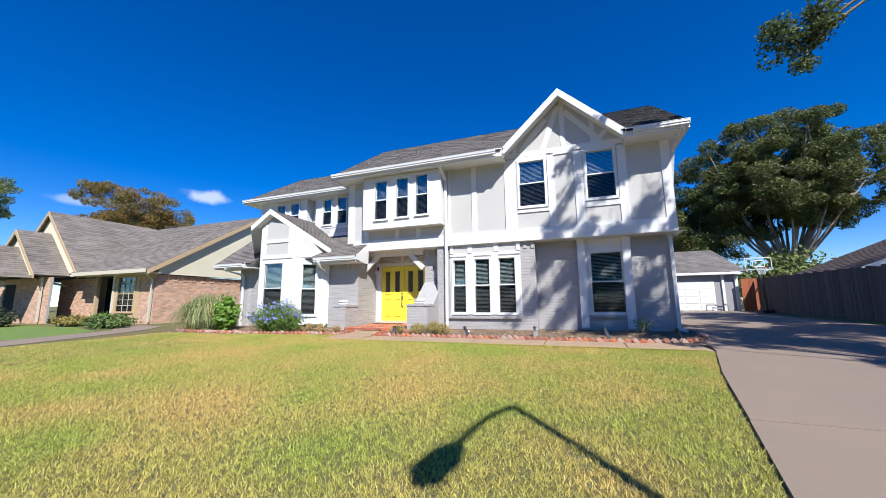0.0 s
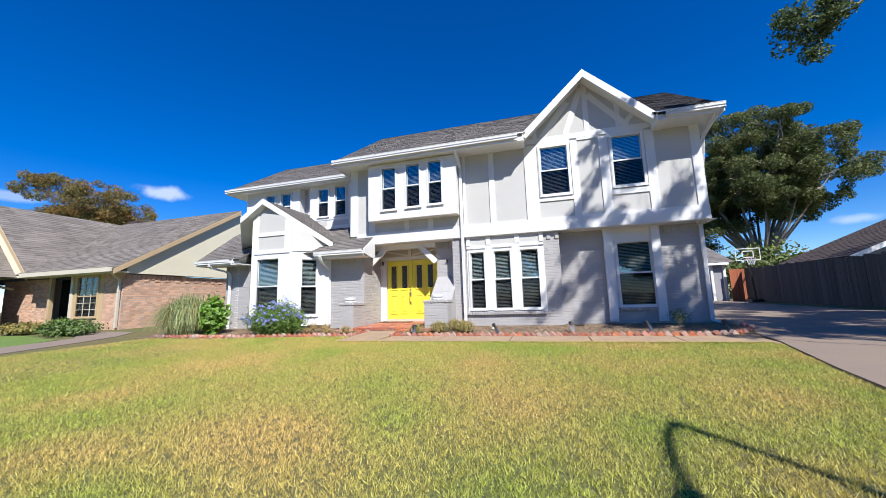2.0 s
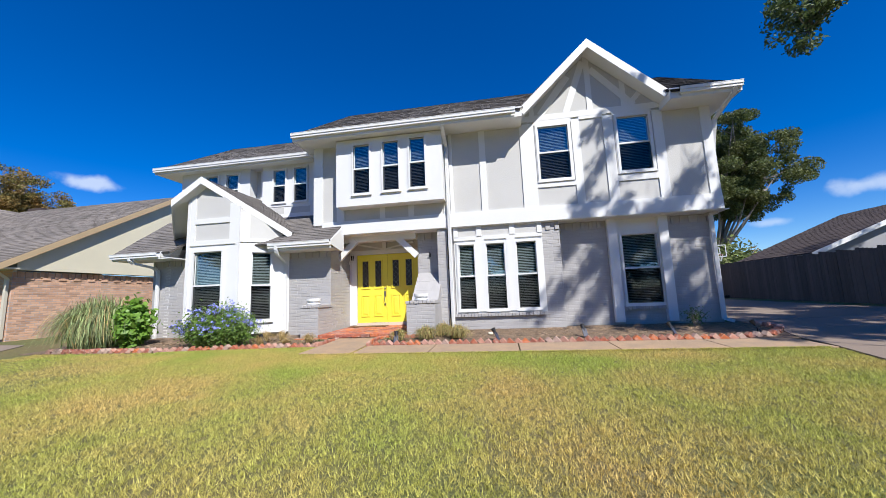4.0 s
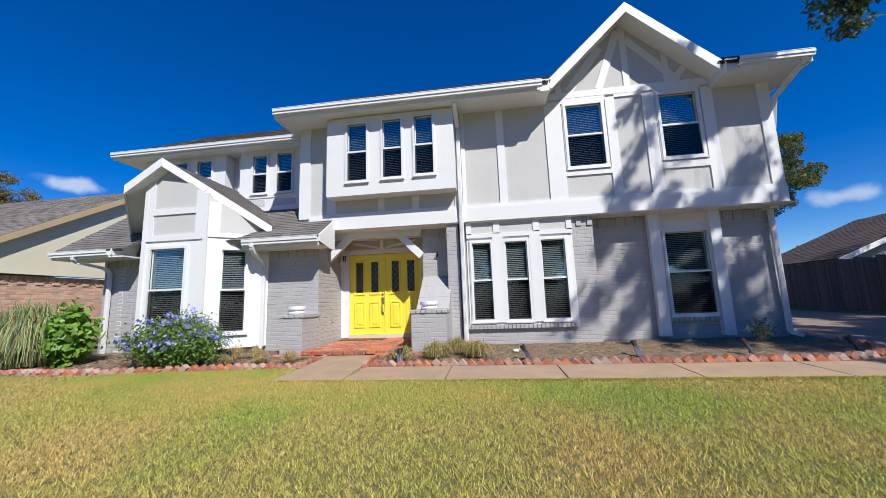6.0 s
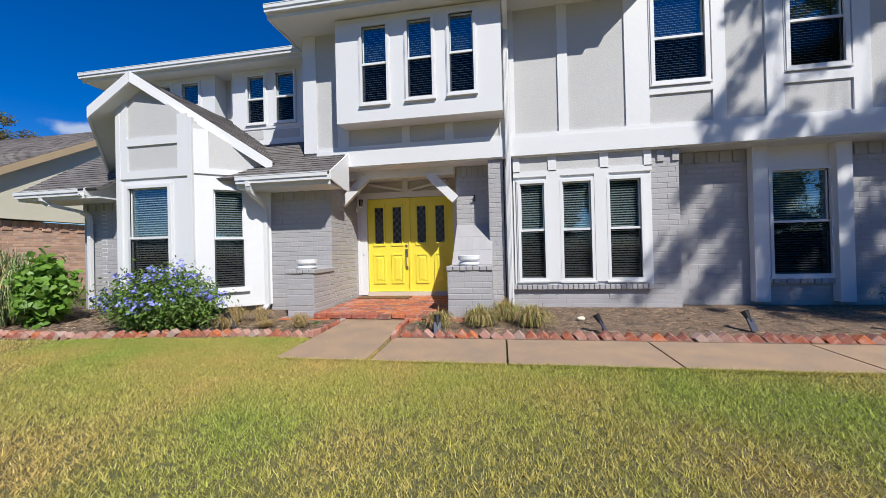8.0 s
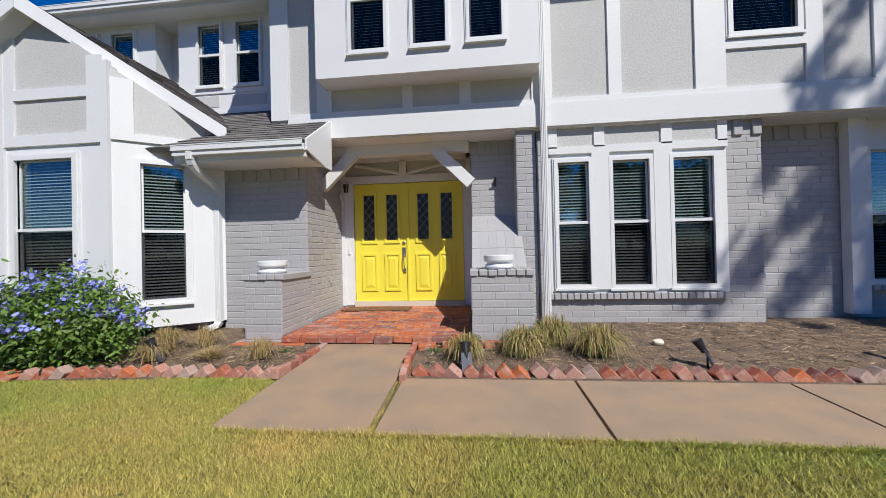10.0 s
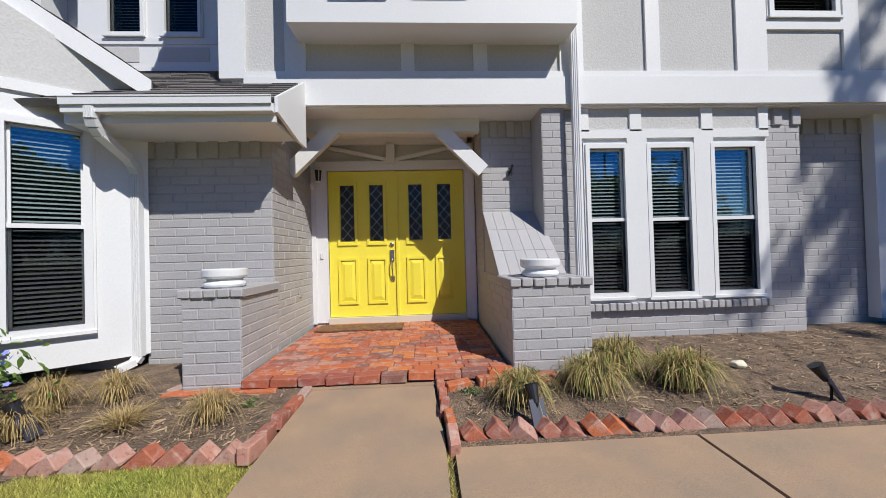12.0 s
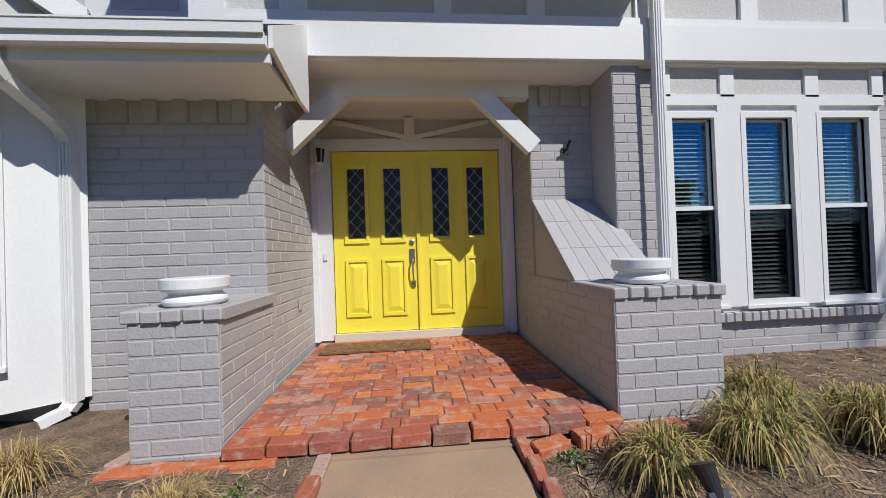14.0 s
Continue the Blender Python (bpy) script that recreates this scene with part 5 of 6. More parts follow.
def blades(rng, n, r, h, width, droop, spreadang=1.0, base=0.05):
    """Arching narrow leaves from one base."""
    verts, faces = [], []
    for _ in range(n):
        a = rng.uniform(0, 2 * math.pi)
        lean = (rng.random() ** 0.7) * spreadang
        L = h * rng.uniform(0.6, 1.1)
        w = width * rng.uniform(0.6, 1.2)
        bx, by = base * rng.gauss(0, 1), base * rng.gauss(0, 1)
        side = Vector((-math.sin(a), math.cos(a), 0)) * w
        k = len(verts)
        for s in range(5):
            f = s / 4
            out = lean * r * f + droop * r * lean * f * f
            z = L * (f - droop * lean * 0.55 * f * f * 1.3)
            p = Vector((bx + math.cos(a) * out, by + math.sin(a) * out, max(z, 0.01)))
            ww = side * (1 - f * 0.85)
            verts += [p - ww, p + ww]
        faces += [(k + 2 * s, k + 2 * s + 1, k + 2 * s + 3, k + 2 * s + 2) for s in range(4)]
    me = bpy.data.meshes.new("leaves")
    me.from_pydata(verts, [], faces)
    return me


def tuft(name, label, x, y, n, r, h, width, droop, material, seed, group="", base=0.05):
    t = thing(name, label, "plant", x, y, gz(y) + 0.02, group=group)
    for name, share, paint, k in (("leaves", 0.85 if h > 0.5 else 0.52, material, 0), ("dry_leaves", 0.15 if h > 0.5 else 0.48, M_dry, 500)):
        rng, m = random.Random(seed + k), int(n * share)
        me = fountain(rng, m, r * 1.15, h, width, base) if h > 0.25 else blades(rng, m, r, h * (1.0 if k == 0 else 0.85), width, droop, base=base)
        me.materials.append(paint)
        tagged(adopt(new(name, me), t), "" if k == 0 else "dry straw-coloured leaves")
    return t


tuft("grass_clump", "small straw-green monkey grass clump in the bed beside the walk", -5.08, 9.78, 420, 0.27, 0.29, 0.006, 0.9, M_straw, 1, "grass clumps in the bed", 0.04)
tuft("grass_clump", "wide straw-green monkey grass clump in the bed", -4.48, 9.9, 640, 0.28, 0.32, 0.006, 0.9, M_straw, 2, "grass clumps in the bed", 0.06)
tuft("grass_clump", "wide dry-tipped monkey grass clump in the bed", -3.75, 9.9, 680, 0.30, 0.33, 0.006, 0.9, M_straw, 3, "grass clumps in the bed", 0.06)
tuft("grass_clump", "tall straw-green monkey grass clump beside the brick pier", -4.12, 10.22, 520, 0.26, 0.33, 0.006, 0.9, M_straw, 4, "grass clumps in the bed", 0.06)
for k, (x, y, s) in enumerate(((-7.26, 9.72, 0.3), (-7.85, 9.72, 0.22), (-8.2, 10.1, 0.3), (-8.55, 9.95, 0.36), (-8.45, 9.62, 0.3))):
    tuft("dry_grass", "low dry straw-coloured grass tuft in the brown bed", x, y, 300, s * 0.8, s * 0.85, 0.004, 0.9, M_dry, 10 + k, "dry grass tufts in the bed", 0.03)
tuft("fountain_grass", "big arching pampas grass clump with long drooping leaves", -13.25, 9.75, 3400, 0.82, 1.3, 0.012, 1.0, M_pampas, 5, base=0.2)


def shrub(name, label, x, y, rx, ry, h, n, size, material, seed, flowers=0, wide=0.45, stems=14):
    """Stems from the ground and leaves about them in uneven clumps, some with flower heads."""
    rng = random.Random(seed)
    t = thing(name, label, "shrub", x, y, gz(y))
    bm = bmesh.new()
    ends = []
    for _ in range(stems):
        a, k = rng.uniform(0, 2 * math.pi), rng.random() ** 0.6
        e = Vector((rx * k * math.cos(a), ry * k * math.sin(a), h * (1 - 0.45 * k * k) * rng.uniform(0.6, 0.97)))
        tube(bm, [(0.04 * math.cos(a), 0.04 * math.sin(a), 0), e * 0.5 + Vector((0, 0, h * 0.1)), e], [0.012, 0.008, 0.004], 5)
        ends.append(e)
    part("stems", bm, M_bark, t, kind="stuff")
    gen = np.random.default_rng(seed)
    verts, faces = [], []
    for i in range(n):
        e = ends[int(gen.integers(len(ends)))]
        f = gen.random() ** 0.6
        c = Vector((e.x * (0.35 + 0.65 * f), e.y * (0.35 + 0.65 * f), e.z * (0.12 + 0.88 * f)))
        c += Vector(gen.normal(size=3) * (0.15 * rx + 0.02, 0.15 * ry + 0.02, 0.09 * h))
        c.z = max(c.z, 0.03)
        nrm = (Vector((c.x / rx, c.y / ry, 0.6)) + Vector(gen.normal(size=3) * 0.6)).normalized()
        u = nrm.orthogonal().normalized()
        u.rotate(Matrix.Rotation(gen.random() * 6.28, 3, nrm))
        v = nrm.cross(u)
        s = size * (0.6 + 0.7 * gen.random())
        k = len(verts)
        verts += [c - u * s, c - u * s * 0.3 + v * s * wide, c + u * s * 0.55 + v * s * wide * 0.6, c + u * s - nrm * s * 0.2, c + u * s * 0.55 - v * s * wide * 0.6, c - u * s * 0.3 - v * s * wide]
        faces.append([k + q for q in range(6)])
    me = bpy.data.meshes.new("foliage")
    me.from_pydata(verts, [], faces)
    me.materials.append(material)
    adopt(new("foliage", me), t)
    if flowers:
        verts, faces = [], []
        for _ in range(flowers):
            e = ends[rng.randrange(len(ends))]
            f = rng.uniform(0.85, 1.08)
            c = Vector((e.x * f + rng.gauss(0, 0.12 * rx), e.y * f - abs(rng.gauss(0, 0.12 * ry)) , e.z * f + rng.gauss(0.03, 0.05)))
            for _ in range(9):
                q = c + Vector((rng.gauss(0, 0.03), rng.gauss(0, 0.03), rng.gauss(0, 0.02)))
                u = Vector((rng.gauss(0, 1), rng.gauss(0, 1), rng.gauss(0, 0.6))).normalized()
                v = u.orthogonal().normalized()
                k = len(verts)
                verts += [q + (u * math.cos(b) + v * math.sin(b)) * (0.022 if j % 2 else 0.013) for j, b in enumerate(i * math.pi / 5 for i in range(10))]
                faces.append([k + i for i in range(10)])
        me = bpy.data.meshes.new("blossoms")
        me.from_pydata(verts, [], faces)
        me.materials.append(M_blossom)
        tagged(adopt(new("blossoms", me), t), "clusters of pale violet-blue flowers")
    return t


shrub("plumbago_shrub", "rounded green shrub with pale blue flower clusters before the bay", -9.5, 9.55, 1.0, 0.5, 1.08, 13000, 0.032, M_plum, 31, flowers=190, stems=75)
shrub("broadleaf_shrub", "upright shrub with large bright green leaves beside the pampas grass", -12.2, 9.75, 0.5, 0.42, 1.25, 2400, 0.075, M_bright, 32, wide=0.7, stems=30)
shrub("small_weed", "sparse small green weed shrub at the foot of the brick wall", 1.65, 10.9, 0.35, 0.25, 0.5, 260, 0.028, M_green, 33, stems=12)
shrub("small_weed", "low creeping green weed by the brick edging of the bed", -5.45, 9.98, 0.08, 0.08, 0.08, 160, 0.012, M_green, 34, stems=6)
shrub("small_weed", "low green weed growing near the front walk", -7.1, 9.95, 0.1, 0.1, 0.07, 130, 0.012, M_green, 35, stems=6)
for k, (x, y, rx, h, mt) in enumerate(((-19.2, 9.7, 1.5, 0.62, M_green), (-22.4, 10.1, 1.2, 0.5, M_dry2), (-29.0, 8.6, 2.4, 1.1, M_darkgreen), (-26.5, 8.9, 1.0, 0.9, M_darkgreen))):
    shrub("hedge_shrub", ("loose green shrub below the neighbour's bay window", "low yellow-brown shrub near the neighbour's entry", "dark rounded green shrub before the neighbour's garage", "dark rounded green shrub beside the neighbour's downspout")[k],
          x, y, rx, 0.7, h, 2600, 0.07, mt, 40 + k, stems=40)
for k, (x, y, rx, h) in enumerate(((14.5, 33, 4.0, 4.4), (20, 36, 5.0, 4.0), (27, 38, 5.5, 4.4), (34, 44, 6.0, 6.0))):
    shrub("background_shrub", "tall loose yellow-green shrub behind the back fence", x, y, rx, 2.5, h, 6000, 0.17, M_leafy if k % 2 == 0 else M_leafb, 60 + k, stems=60)


def spotlight(x, y, turn, label, tip=0.0):
    """A black garden spotlight: stake, panel and round head."""
    t = thing("garden_spotlight", label, "spotlight", x, y, gz(y) + 0.02, group="spotlights in the bed", rz=turn)
    bm = bmesh.new()
    tube(bm, [(0, 0, -0.05), (0, 0, 0.16)], 0.009, 6)
    part("stake", bm, M_black, t)
    bm = boxes((-0.05, 0.05, -0.008, 0.008, 0.0, 0.17))
    bm.transform(Matrix.Translation((0.0, -0.05, 0.02)) @ Matrix.Rotation(radians(-25), 4, "X"))
    part("solar_panel", bm, M_panel, t, "dark solar panel")
    bm = bmesh.new()
    lathe(bm, [(0.025, -0.06), (0.032, -0.02), (0.045, 0.05), (0.05, 0.06)], 14)
    bm.transform(Matrix.Translation((0.0, 0.05, 0.2)) @ Matrix.Rotation(radians(-30 + tip), 4, "X"))
    part("head", bm, M_black, t)
    return t


for x, y, r, lab in ((-5.06, 9.47, 10, "black solar spotlight leaning among the grass by the walk"), (-2.88, 9.6, 60, "black solar spotlight standing in the bare bed"),
                     (-1.05, 9.75, 20, "black solar spotlight at the edge of the bed"), (0.65, 9.75, 45, "black solar spotlight tilted over in the bed"), (2.2, 9.8, 70, "black solar spotlight near the driveway end of the bed"),
                     (-8.35, 9.6, 100, "black solar spotlight lying by the blue-flowered shrub")):
    spotlight(x, y, r, lab)
rock = thing("stone", "small cream limestone rock lying on the bare bed", "stone", -3.02, 10.2, gz(10.2) + 0.02)
bm = bmesh.new()
bmesh.ops.create_icosphere(bm, subdivisions=2, radius=0.06)
for v in bm.verts:
    v.co = Vector((v.co.x * 1.1, v.co.y * 0.8, v.co.z * 0.6)) * (1 + 0.25 * noise.noise(v.co * 25)) + Vector((0, 0, 0.03))
part("rock", bm, M_cream, rock)


# ---- dry litter on the bed ----
gen = np.random.default_rng(19)
verts, faces = [], []
for _ in range(9000):
    if gen.random() < 0.6:
        x, y = gen.uniform(-5.5, 2.8), gen.uniform(9.55, 11.35)
        if x < -4.3 and y > 10.15:
            continue
    else:
        x, y = gen.uniform(-13.5, -6.9), gen.uniform(9.3, 10.2)
    a, s, w = gen.uniform(0, 6.28), gen.uniform(0.01, 0.05), gen.uniform(0.0015, 0.005)
    z = gz(y) + 0.024
    c, d = math.cos(a), math.sin(a)
    k = len(verts)
    verts += [(x - c * s - d * w, y - d * s + c * w, z), (x + c * s - d * w, y + d * s + c * w, z + gen.uniform(0, 0.012)), (x + c * s + d * w, y + d * s - c * w, z + 0.002), (x - c * s + d * w, y - d * s - c * w, z)]
    faces.append((k, k + 1, k + 2, k + 3))
me = bpy.data.meshes.new("litter")
me.from_pydata(verts, [], faces)
me.materials.append(M_litter)
tagged(new("litter", me), "dry leaves and needles scattered on the bare bed", kind="stuff")


# ---- lawn blades ----
def lawn():
    gen = np.random.default_rng(7)
    n = 850000
    # denser where the walk passes
    x = np.concatenate([gen.uniform(-9.5, 2.4, n // 2), gen.uniform(-14, 2.4, n // 2)])
    y = np.concatenate([gen.uniform(1.2, 8.34, n // 2), 8.34 - 7.6 * gen.random(n // 2)])
    edge = np.interp(y, [0, 2.0, 4.0, 6.2, 8.4], [0.7, 0.88, 1.32, 1.82, 2.42])
    keep = x < edge
    x, y = x[keep], y[keep]
    extra = 210000
    x = np.concatenate([x, gen.uniform(-10.5, -6.76, extra), gen.uniform(-14, -10.5, 20000), np.clip(gen.normal(-6.3, 1.9, 130000), -13, 1)])
    y = np.concatenate([y, gen.uniform(8.0, 9.28, extra), gen.uniform(8.3, 9.28, 20000), 8.34 - np.abs(gen.normal(0, 0.65, 130000))])
    keep = ~((y > 8.34) & (y > 9.28 - 0.1 * (x < -8) - np.clip(-x - 8, 0, 3) * 0.06))
    x, y = x[keep], y[keep]
    n = len(x)
    z = np.interp(y, [g[0] for g in GROUND], [g[1] for g in GROUND]) - 0.004
    near = gen.random(n) < 0.7
    order = np.argsort(np.round(x / 0.16) * 1000 + y)
    heart = order[(np.arange(n) // 16) * 16]
    x[order] = np.where(near, x[heart] + gen.normal(0, 0.013, n), x[order])
    y[order] = np.where(near, y[heart] + gen.normal(0, 0.013, n), y[order])
    h = gen.uniform(0.014, 0.046, n)
    a = gen.uniform(0, 2 * np.pi, n)
    lean = gen.uniform(0.2, 1.1, n) * h
    b = gen.uniform(0, 2 * np.pi, n)
    w = gen.uniform(0.002, 0.0048, n)
    # a ragged fringe that leans over the walk, and tufts in its open joint
    m = 16000
    fx = np.concatenate([gen.uniform(-6.8, 2.3, m), -5.655 + gen.normal(0, 0.010, 260)])
    bite = 0.5 + 0.5 * np.sin(fx * 9.0) * np.sin(fx * 3.7 + 1.0)
    fy = np.concatenate([8.335 + np.abs(gen.normal(0, 0.022, m)) * (0.4 + bite[:m]), 8.4 + 0.85 * gen.random(260) ** 2])
    x, y = np.concatenate([x, fx]), np.concatenate([y, fy])
    z = np.concatenate([z, np.interp(fy, [g[0] for g in GROUND], [g[1] for g in GROUND]) + 0.012])
    h = np.concatenate([h, gen.uniform(0.015, 0.045, m + 260)])
    n += m + 260
    a, b = gen.uniform(0, 2 * np.pi, n), gen.uniform(0, 2 * np.pi, n)
    lean = gen.uniform(0.2, 1.1, n) * h
    w = gen.uniform(0.002, 0.0048, n)
    base = np.stack([x, y, z], 1)
    side = np.stack([np.cos(a) * w, np.sin(a) * w, np.zeros(n)], 1)
    tip = base + np.stack([np.cos(b) * lean, np.sin(b) * lean, h], 1)
    verts = np.stack([base - side, base + side, tip], 1).reshape(-1, 3)
    me = bpy.data.meshes.new("lawn_grass")
    me.vertices.add(3 * n)
    me.vertices.foreach_set("co", verts.ravel())
    me.loops.add(3 * n)
    me.loops.foreach_set("vertex_index", np.arange(3 * n))
    me.polygons.add(n)
    me.polygons.foreach_set("loop_start", np.arange(0, 3 * n, 3))
    me.update(calc_edges=True)
    me.validate()
    me.materials.append(M_grass)
    tagged(new("lawn_grass", me), "short mown grass blades, green with yellow patches", kind="stuff")


lawn()


# ---- bricks, pavers and edging, last of all ----
BOXES = {}


def brick_mesh(w, h, d, material, top=False):
    """One brick with worn front edges, its face toward -y, sitting on its lower left corner."""
    key = (round(w, 2), round(h, 3), round(d, 3), material.name, top)
    if key not in BOXES:
        w, h = key[0], key[1]
        c = 0.006
        bm = bmesh.new()
        v = [bm.verts.new(p) for p in ((0, 0, 0), (w, 0, 0), (w, 0, h), (0, 0, h), (0, -d + c, 0), (w, -d + c, 0), (w, -d + c, h), (0, -d + c, h),
                                       (c, -d, c), (w - c, -d, c), (w - c, -d, h - c), (c, -d, h - c))]
        for f in ((0, 1, 5, 4), (1, 2, 6, 5), (2, 3, 7, 6), (3, 0, 4, 7), (4, 5, 9, 8), (5, 6, 10, 9), (6, 7, 11, 10), (7, 4, 8, 11), (8, 9, 10, 11)):
            bm.faces.new([v[i] for i in f])
        me = bpy.data.meshes.new("brick")
        bm.to_mesh(me)
        bm.free()
        me.materials.append(material)
        BOXES[key] = me
    return BOXES[key]


def brick_rows(x0, x1, z0, z1, holes, bl, bh, soldier, rng):
    """Lower left corners and sizes of the bricks of a field."""
    out = []
    gap = 0.006
    zt = z1 - (0.215 if soldier else 0.0)
    n = max(1, round((zt - z0) / bh))
    h = (zt - z0) / n
    for r in range(n):
        za, zb = z0 + r * h, z0 + (r + 1) * h
        spans = [(x0, x1)]
        for hx0, hx1, hz0, hz1 in holes:
            if hz0 < zb - 0.02 and hz1 > za + 0.02:
                spans = [s for a, b in spans for s in ((a, min(b, hx0)), (max(a, hx1), b)) if s[1] - s[0] > 0.03]
        for a, b in spans:
            x = x0 - (bl / 2 if r % 2 else 0.0) - rng.uniform(0, 0.05)
            while x < b:
                c, d = max(x, a), min(x + bl, b)
                if d - c > 0.035:
                    out.append((c + gap / 2, za + gap / 2, d - c - gap, h - gap))
                x += bl
    if soldier:
        k = max(1, round((x1 - x0) / 0.105))
        w = (x1 - x0) / k
        for i in range(k):
            out.append((x0 + i * w + gap / 2, zt + gap / 2, w - gap, 0.205 - (0.0 if i % 2 else 0.02)))
    return out


def lay(field, count):
    wall, x0, x1, z0, z1, y, m, holes, bl, bh, single, soldier = field
    rng = random.Random(int(x0 * 100) + count)
    near_mat = M_nbrick if wall.parent == nb else (M_brick1 if single else M_brick)
    todo = brick_rows(x0, x1, z0, z1, holes, bl, bh, soldier, rng)
    m = m or Matrix()
    if single:
        for i, (x, z, w, h) in enumerate(todo[:290]):
            ob = new("brick", brick_mesh(w, h, 0.045 if soldier and z > z1 - 0.3 else 0.015, near_mat))
            ob.parent = wall
            proud = -0.028 if soldier and z > z1 - 0.3 and i % 2 else 0.0
            ob.matrix_basis = m @ Matrix.Translation((x, y + 0.012 + (0.03 if soldier and z > z1 - 0.3 else 0.0) + proud + rng.uniform(-0.002, 0.001), z))
        return
    verts, faces = [], []
    for x, z, w, h in todo:
        c, d = 0.006, 0.009 + rng.uniform(-0.002, 0.002) + (0.028 if soldier and z > z1 - 0.3 and len(verts) // 12 % 2 else 0.0)
        k = len(verts)
        y0 = y + 0.006
        for p in ((x, y0, z), (x + w, y0, z), (x + w, y0, z + h), (x, y0, z + h), (x, y0 - d + c, z), (x + w, y0 - d + c, z), (x + w, y0 - d + c, z + h), (x, y0 - d + c, z + h),
                  (x + c, y0 - d, z + c), (x + w - c, y0 - d, z + c), (x + w - c, y0 - d, z + h - c), (x + c, y0 - d, z + h - c)):
            verts.append(m @ Vector(p))
        faces += [[k + i for i in f] for f in ((0, 1, 5, 4), (1, 2, 6, 5), (2, 3, 7, 6), (3, 0, 4, 7), (4, 5, 9, 8), (5, 6, 10, 9), (6, 7, 11, 10), (7, 4, 8, 11), (8, 9, 10, 11))]
    me = bpy.data.meshes.new("bricks")
    me.from_pydata(verts, [], faces)
    me.materials.append(near_mat)
    ob = new("bricks", me)
    ob.parent = wall
    tagged(ob, kind="stuff")


for i, f in enumerate(FIELDS):
    lay(f, i)


def cap_row(name, x0, x1, y0, z, n, depth, h=0.07, out=0.025):
    """A course of bricks on edge across the top of a pier or sill."""
    w = (x1 - x0) / n
    base = hp(name, boxes((x0 + 0.004, x1 - 0.004, y0 + 0.01, y0 + depth, z, z + h - 0.008)), M_mortar)
    rng = random.Random(int(abs(x0) * 100))
    for i in range(n):
        bm = bmesh.new()
        dz, dy = rng.uniform(-0.004, 0.004), rng.uniform(-0.006, 0.006)
        box(bm, x0 + i * w + 0.005, x0 + (i + 1) * w - 0.005, y0 - out + dy, y0 + depth, z + dz * 0.5, z + h + dz)
        bmesh.ops.bevel(bm, geom=bm.edges[:], offset=0.008, segments=1, affect="EDGES")
        part("brick", bm, M_brick1, base)


cap_row("pier_cap", -5.04, -4.30, 10.24, 1.08, 7, 0.56)
cap_row("pier_cap", -7.83, -7.29, 10.24, 1.07, 5, 0.76)
cap_row("sill_course", -3.98, -1.60, 11.25, 0.66, 27, 0.10, h=0.09, out=0.02)
cap_row("sill_course", 0.33, 1.35, 11.60, 0.70, 10, 0.10, h=0.09, out=0.02)

# porch paving
def floor_z(y):
    """The height of the paving's top, which falls a little towards the walk."""
    return 0.395 + (y - 10.15) * 0.019


def ramp_slab():
    bm = bmesh.new()
    a, b = floor_z(10.30) - 0.009, floor_z(12.28) - 0.009
    hexa(bm, [(-7.3, 10.30, 0.37), (-5.06, 10.30, 0.37), (-5.06, 12.28, 0.40), (-7.3, 12.28, 0.40), (-7.3, 10.30, a), (-5.06, 10.30, a), (-5.06, 12.28, b), (-7.3, 12.28, b)])
    return bm


porch = hp("porch_paving", ramp_slab(), M_sand)
rng = random.Random(11)
pav = {}
for r in range(18):
    y = 10.275 + r * 0.1115
    x = -7.30 - rng.choice((0.0, 0.055, 0.11, 0.165))
    while x < -5.07:
        header = rng.random() < 0.35
        w = 0.11 if header else 0.225
        a, b = max(x, -7.30), min(x + w, -5.07)
        x += w
        if b - a < 0.03:
            continue
        key = (round(b - a, 2), rng.randrange(3))
        if key not in pav:
            bm = boxes((0.002, key[0] - 0.002, 0.002, 0.1095, 0, 0.03))
            bmesh.ops.bevel(bm, geom=bm.edges[:], offset=0.006, segments=1, affect="EDGES")
            for v in bm.verts:
                v.co += Vector((rng.uniform(-1, 1), rng.uniform(-1, 1), rng.uniform(-1, 1))) * 0.002
            pav[key] = bpy.data.meshes.new("paver")
            bm.to_mesh(pav[key])
            bm.free()
            pav[key].materials.append(M_paver)
        ob = new("paver", pav[key])
        ob.parent = porch
        ob.matrix_basis = pose(a, y, floor_z(y) - 0.03 + rng.uniform(-0.003, 0.003), rng.uniform(-0.8, 0.8), rng.uniform(-0.8, 0.8), rng.uniform(-0.6, 0.6))


def loose_brick(parent, x, y, z, rx, ry, rz, size=(0.2, 0.095, 0.06), seed=0, material=M_edge):
    """One worn brick, turned as it lies."""
    key = ("loose", size, seed % 4, material.name)
    if key not in BOXES:
        r = random.Random(seed)
        bm = boxes((-size[0] / 2, size[0] / 2, -size[1] / 2, size[1] / 2, -size[2] / 2, size[2] / 2))
        bmesh.ops.bevel(bm, geom=bm.edges[:], offset=0.007, segments=1, affect="EDGES")
        for v in bm.verts:
            v.co += Vector((r.uniform(-1, 1), r.uniform(-1, 1), r.uniform(-1, 1))) * 0.004
        me = bpy.data.meshes.new("brick")
        bm.to_mesh(me)
        bm.free()
        me.materials.append(material)
        BOXES[key] = me
    ob = new("brick", BOXES[key])
    ob.parent = parent
    ob.matrix_basis = pose(x, y, z, rx, ry, rz)
    return ob


edging = tagged(new("brick_edging"), "red clay bricks set on end as a zigzag edging along the bed", "brick edging", kind="structure")
rng = random.Random(5)
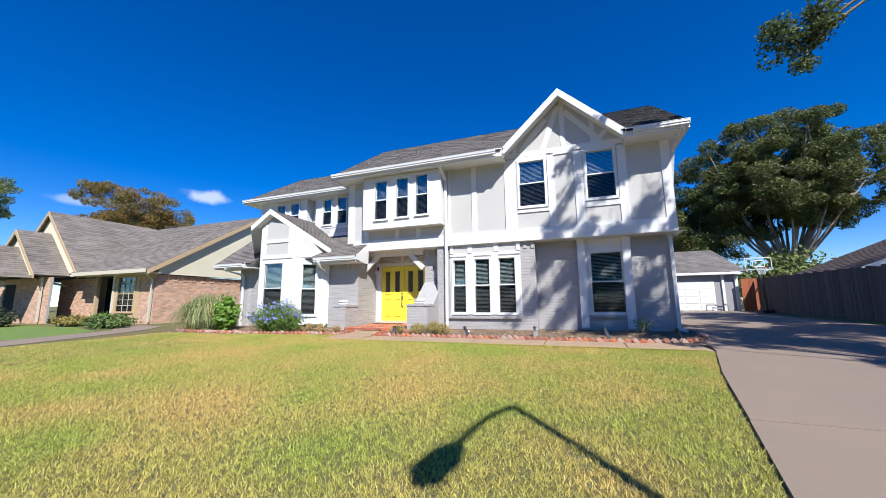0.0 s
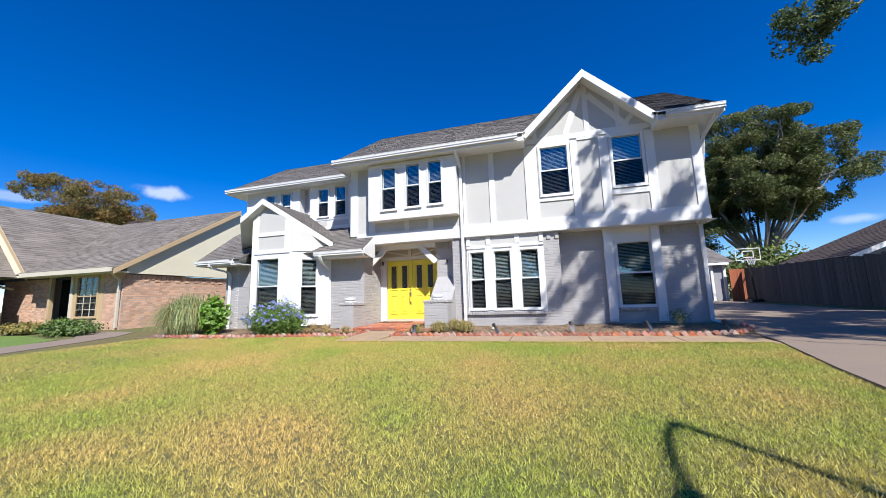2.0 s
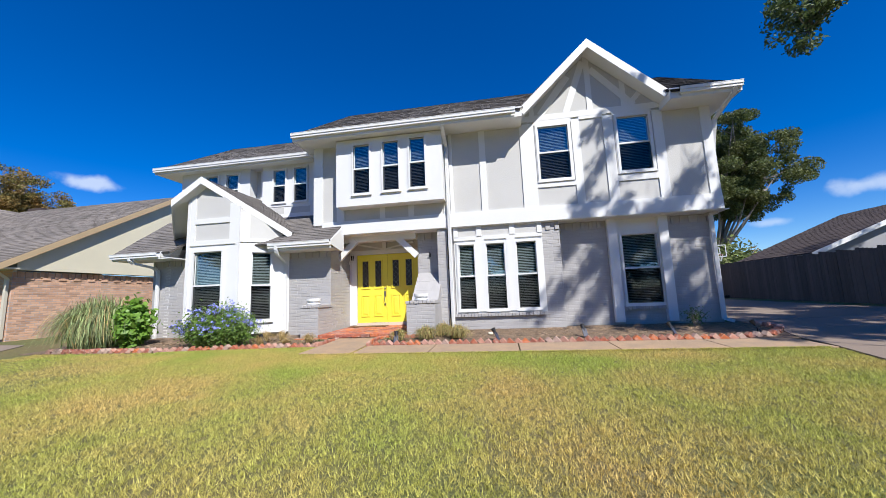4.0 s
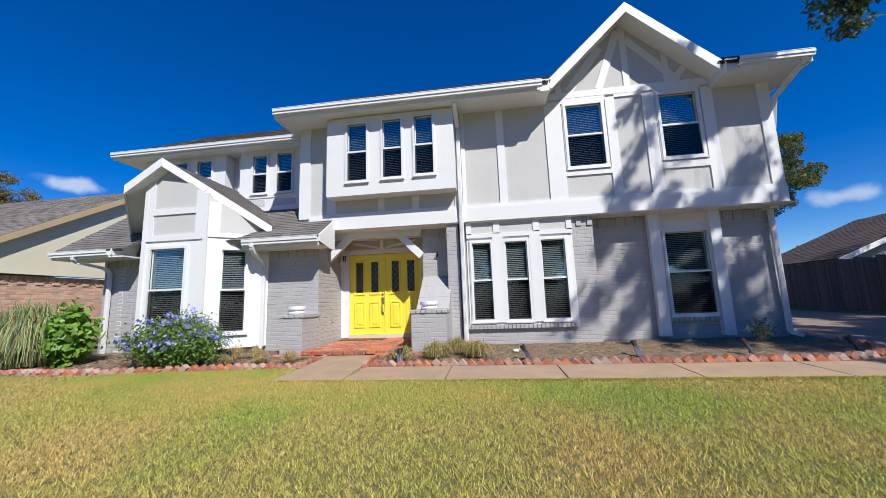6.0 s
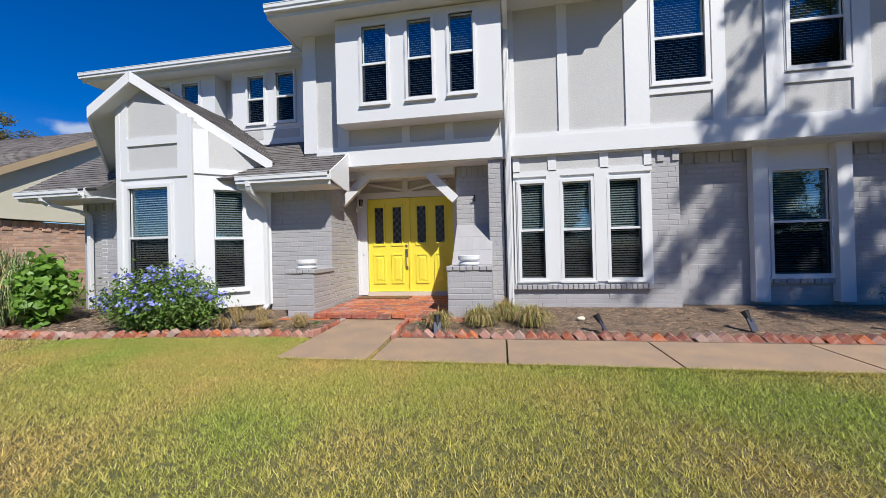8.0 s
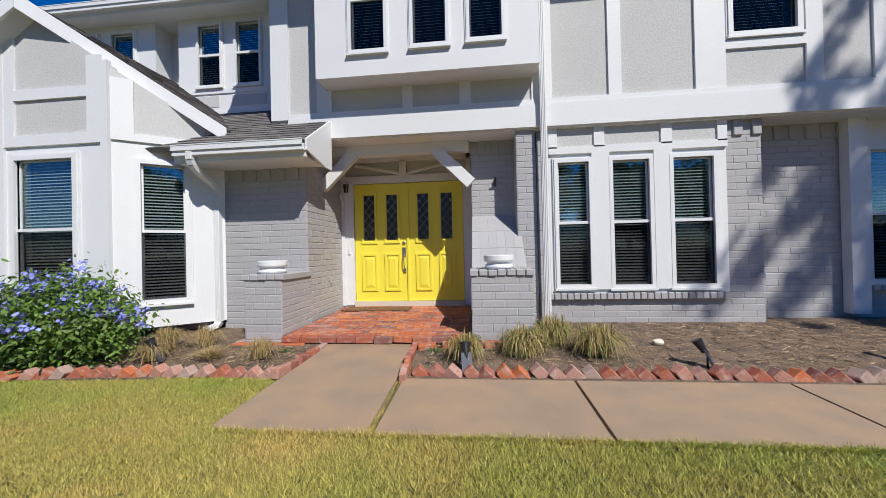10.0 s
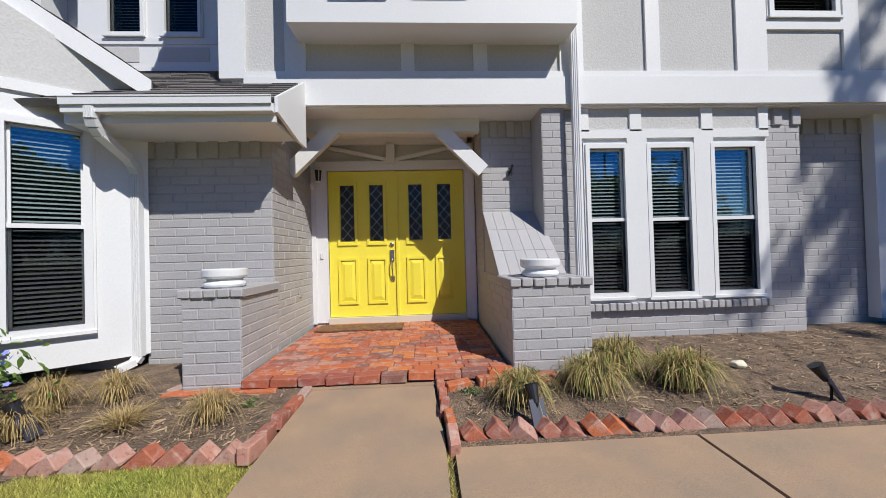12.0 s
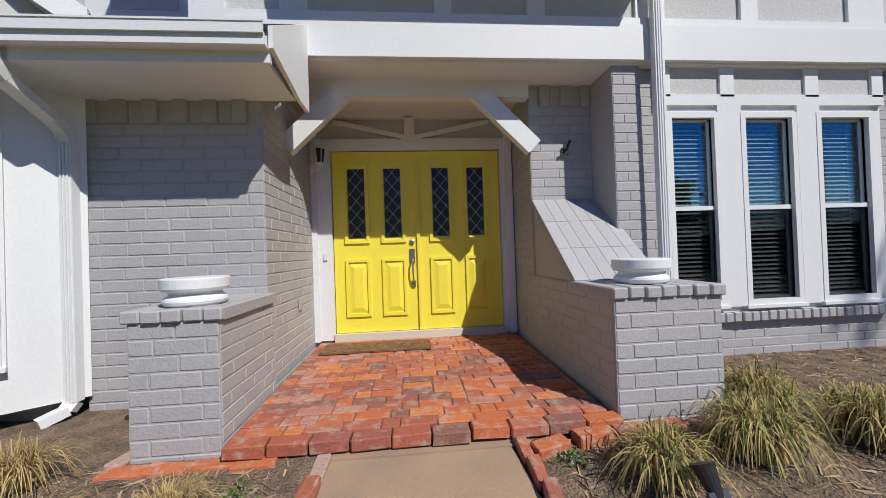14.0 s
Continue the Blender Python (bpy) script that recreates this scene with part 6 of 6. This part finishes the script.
# porch front course and plinth
for i in range(10):
    loose_brick(edging, -7.18 + i * 0.226, 10.215 + rng.uniform(-0.008, 0.008), 0.362 + rng.uniform(-0.004, 0.005), rng.uniform(-2, 2), rng.uniform(-2, 2), rng.uniform(-2, 2), (0.218, 0.112, 0.07), 7 + i, M_paver)
hp("ledge", boxes((-6.72, -5.60, 10.125, 10.30, 0.15, 0.312)), M_concrete, "rough concrete ledge below the porch bricks")
for i in range(4):
    loose_brick(edging, -7.78 + i * 0.222, 10.17 + rng.uniform(-0.01, 0.01), 0.285, rng.uniform(-3, 3), rng.uniform(-3, 3), rng.uniform(-4, 4), (0.225, 0.105, 0.075), 3 + i)
for i in range(4):
    loose_brick(edging, -5.25 + i * 0.235, 10.14 + rng.uniform(-0.02, 0.02), 0.325, rng.uniform(-4, 4), rng.uniform(-4, 4), rng.uniform(-9, 9), (0.215, 0.11, 0.08), 4 + i)
loose_brick(edging, -5.52, 10.06, 0.315, 4, -5, 12, (0.2, 0.1, 0.07), 2)
loose_brick(edging, -7.86, 10.32, 0.285, 2, 3, 84, (0.22, 0.1, 0.075), 1)


def zigzag(pts, step=0.15):
    """Bricks leaning on one another along a line."""
    n = 0
    for (xa, ya), (xb, yb) in zip(pts, pts[1:]):
        L = math.hypot(xb - xa, yb - ya)
        k = int(L / step)
        yaw = math.degrees(math.atan2(yb - ya, xb - xa))
        for i in range(k):
            f = (i + 0.5) / k
            x, y = xa + (xb - xa) * f, ya + (yb - ya) * f
            loose_brick(edging, x + rng.uniform(-0.01, 0.01), y + rng.uniform(-0.015, 0.015), gz(y) + 0.03 + rng.uniform(-0.01, 0.014), rng.uniform(-7, 7), 45 + rng.uniform(-7, 7), yaw + rng.uniform(-10, 10), (0.15, 0.11, 0.1), i + n)
            n += 1


zigzag([(-5.55, 9.40), (1.6, 9.42), (2.3, 9.6), (2.75, 10.0), (2.85, 10.9)])
zigzag([(-6.85, 9.33), (-8.6, 9.28), (-10.5, 9.0), (-13.8, 9.05)], 0.155)
for i in range(5):
    y = 9.30 + i * 0.19
    loose_brick(edging, -5.62 - 0.012 * i + rng.uniform(-0.012, 0.012), y, 0.285 + rng.uniform(-0.012, 0.012), rng.uniform(-5, 5), rng.uniform(-14, 4), 90 + rng.uniform(-6, 6), (0.19, 0.062, 0.10), i)
    loose_brick(edging, -6.80 + 0.012 * i + rng.uniform(-0.012, 0.012), y, 0.275 + rng.uniform(-0.012, 0.012), rng.uniform(-6, 6), rng.uniform(-4, 18), 90 + rng.uniform(-7, 7), (0.19, 0.075, 0.10), i + 2)
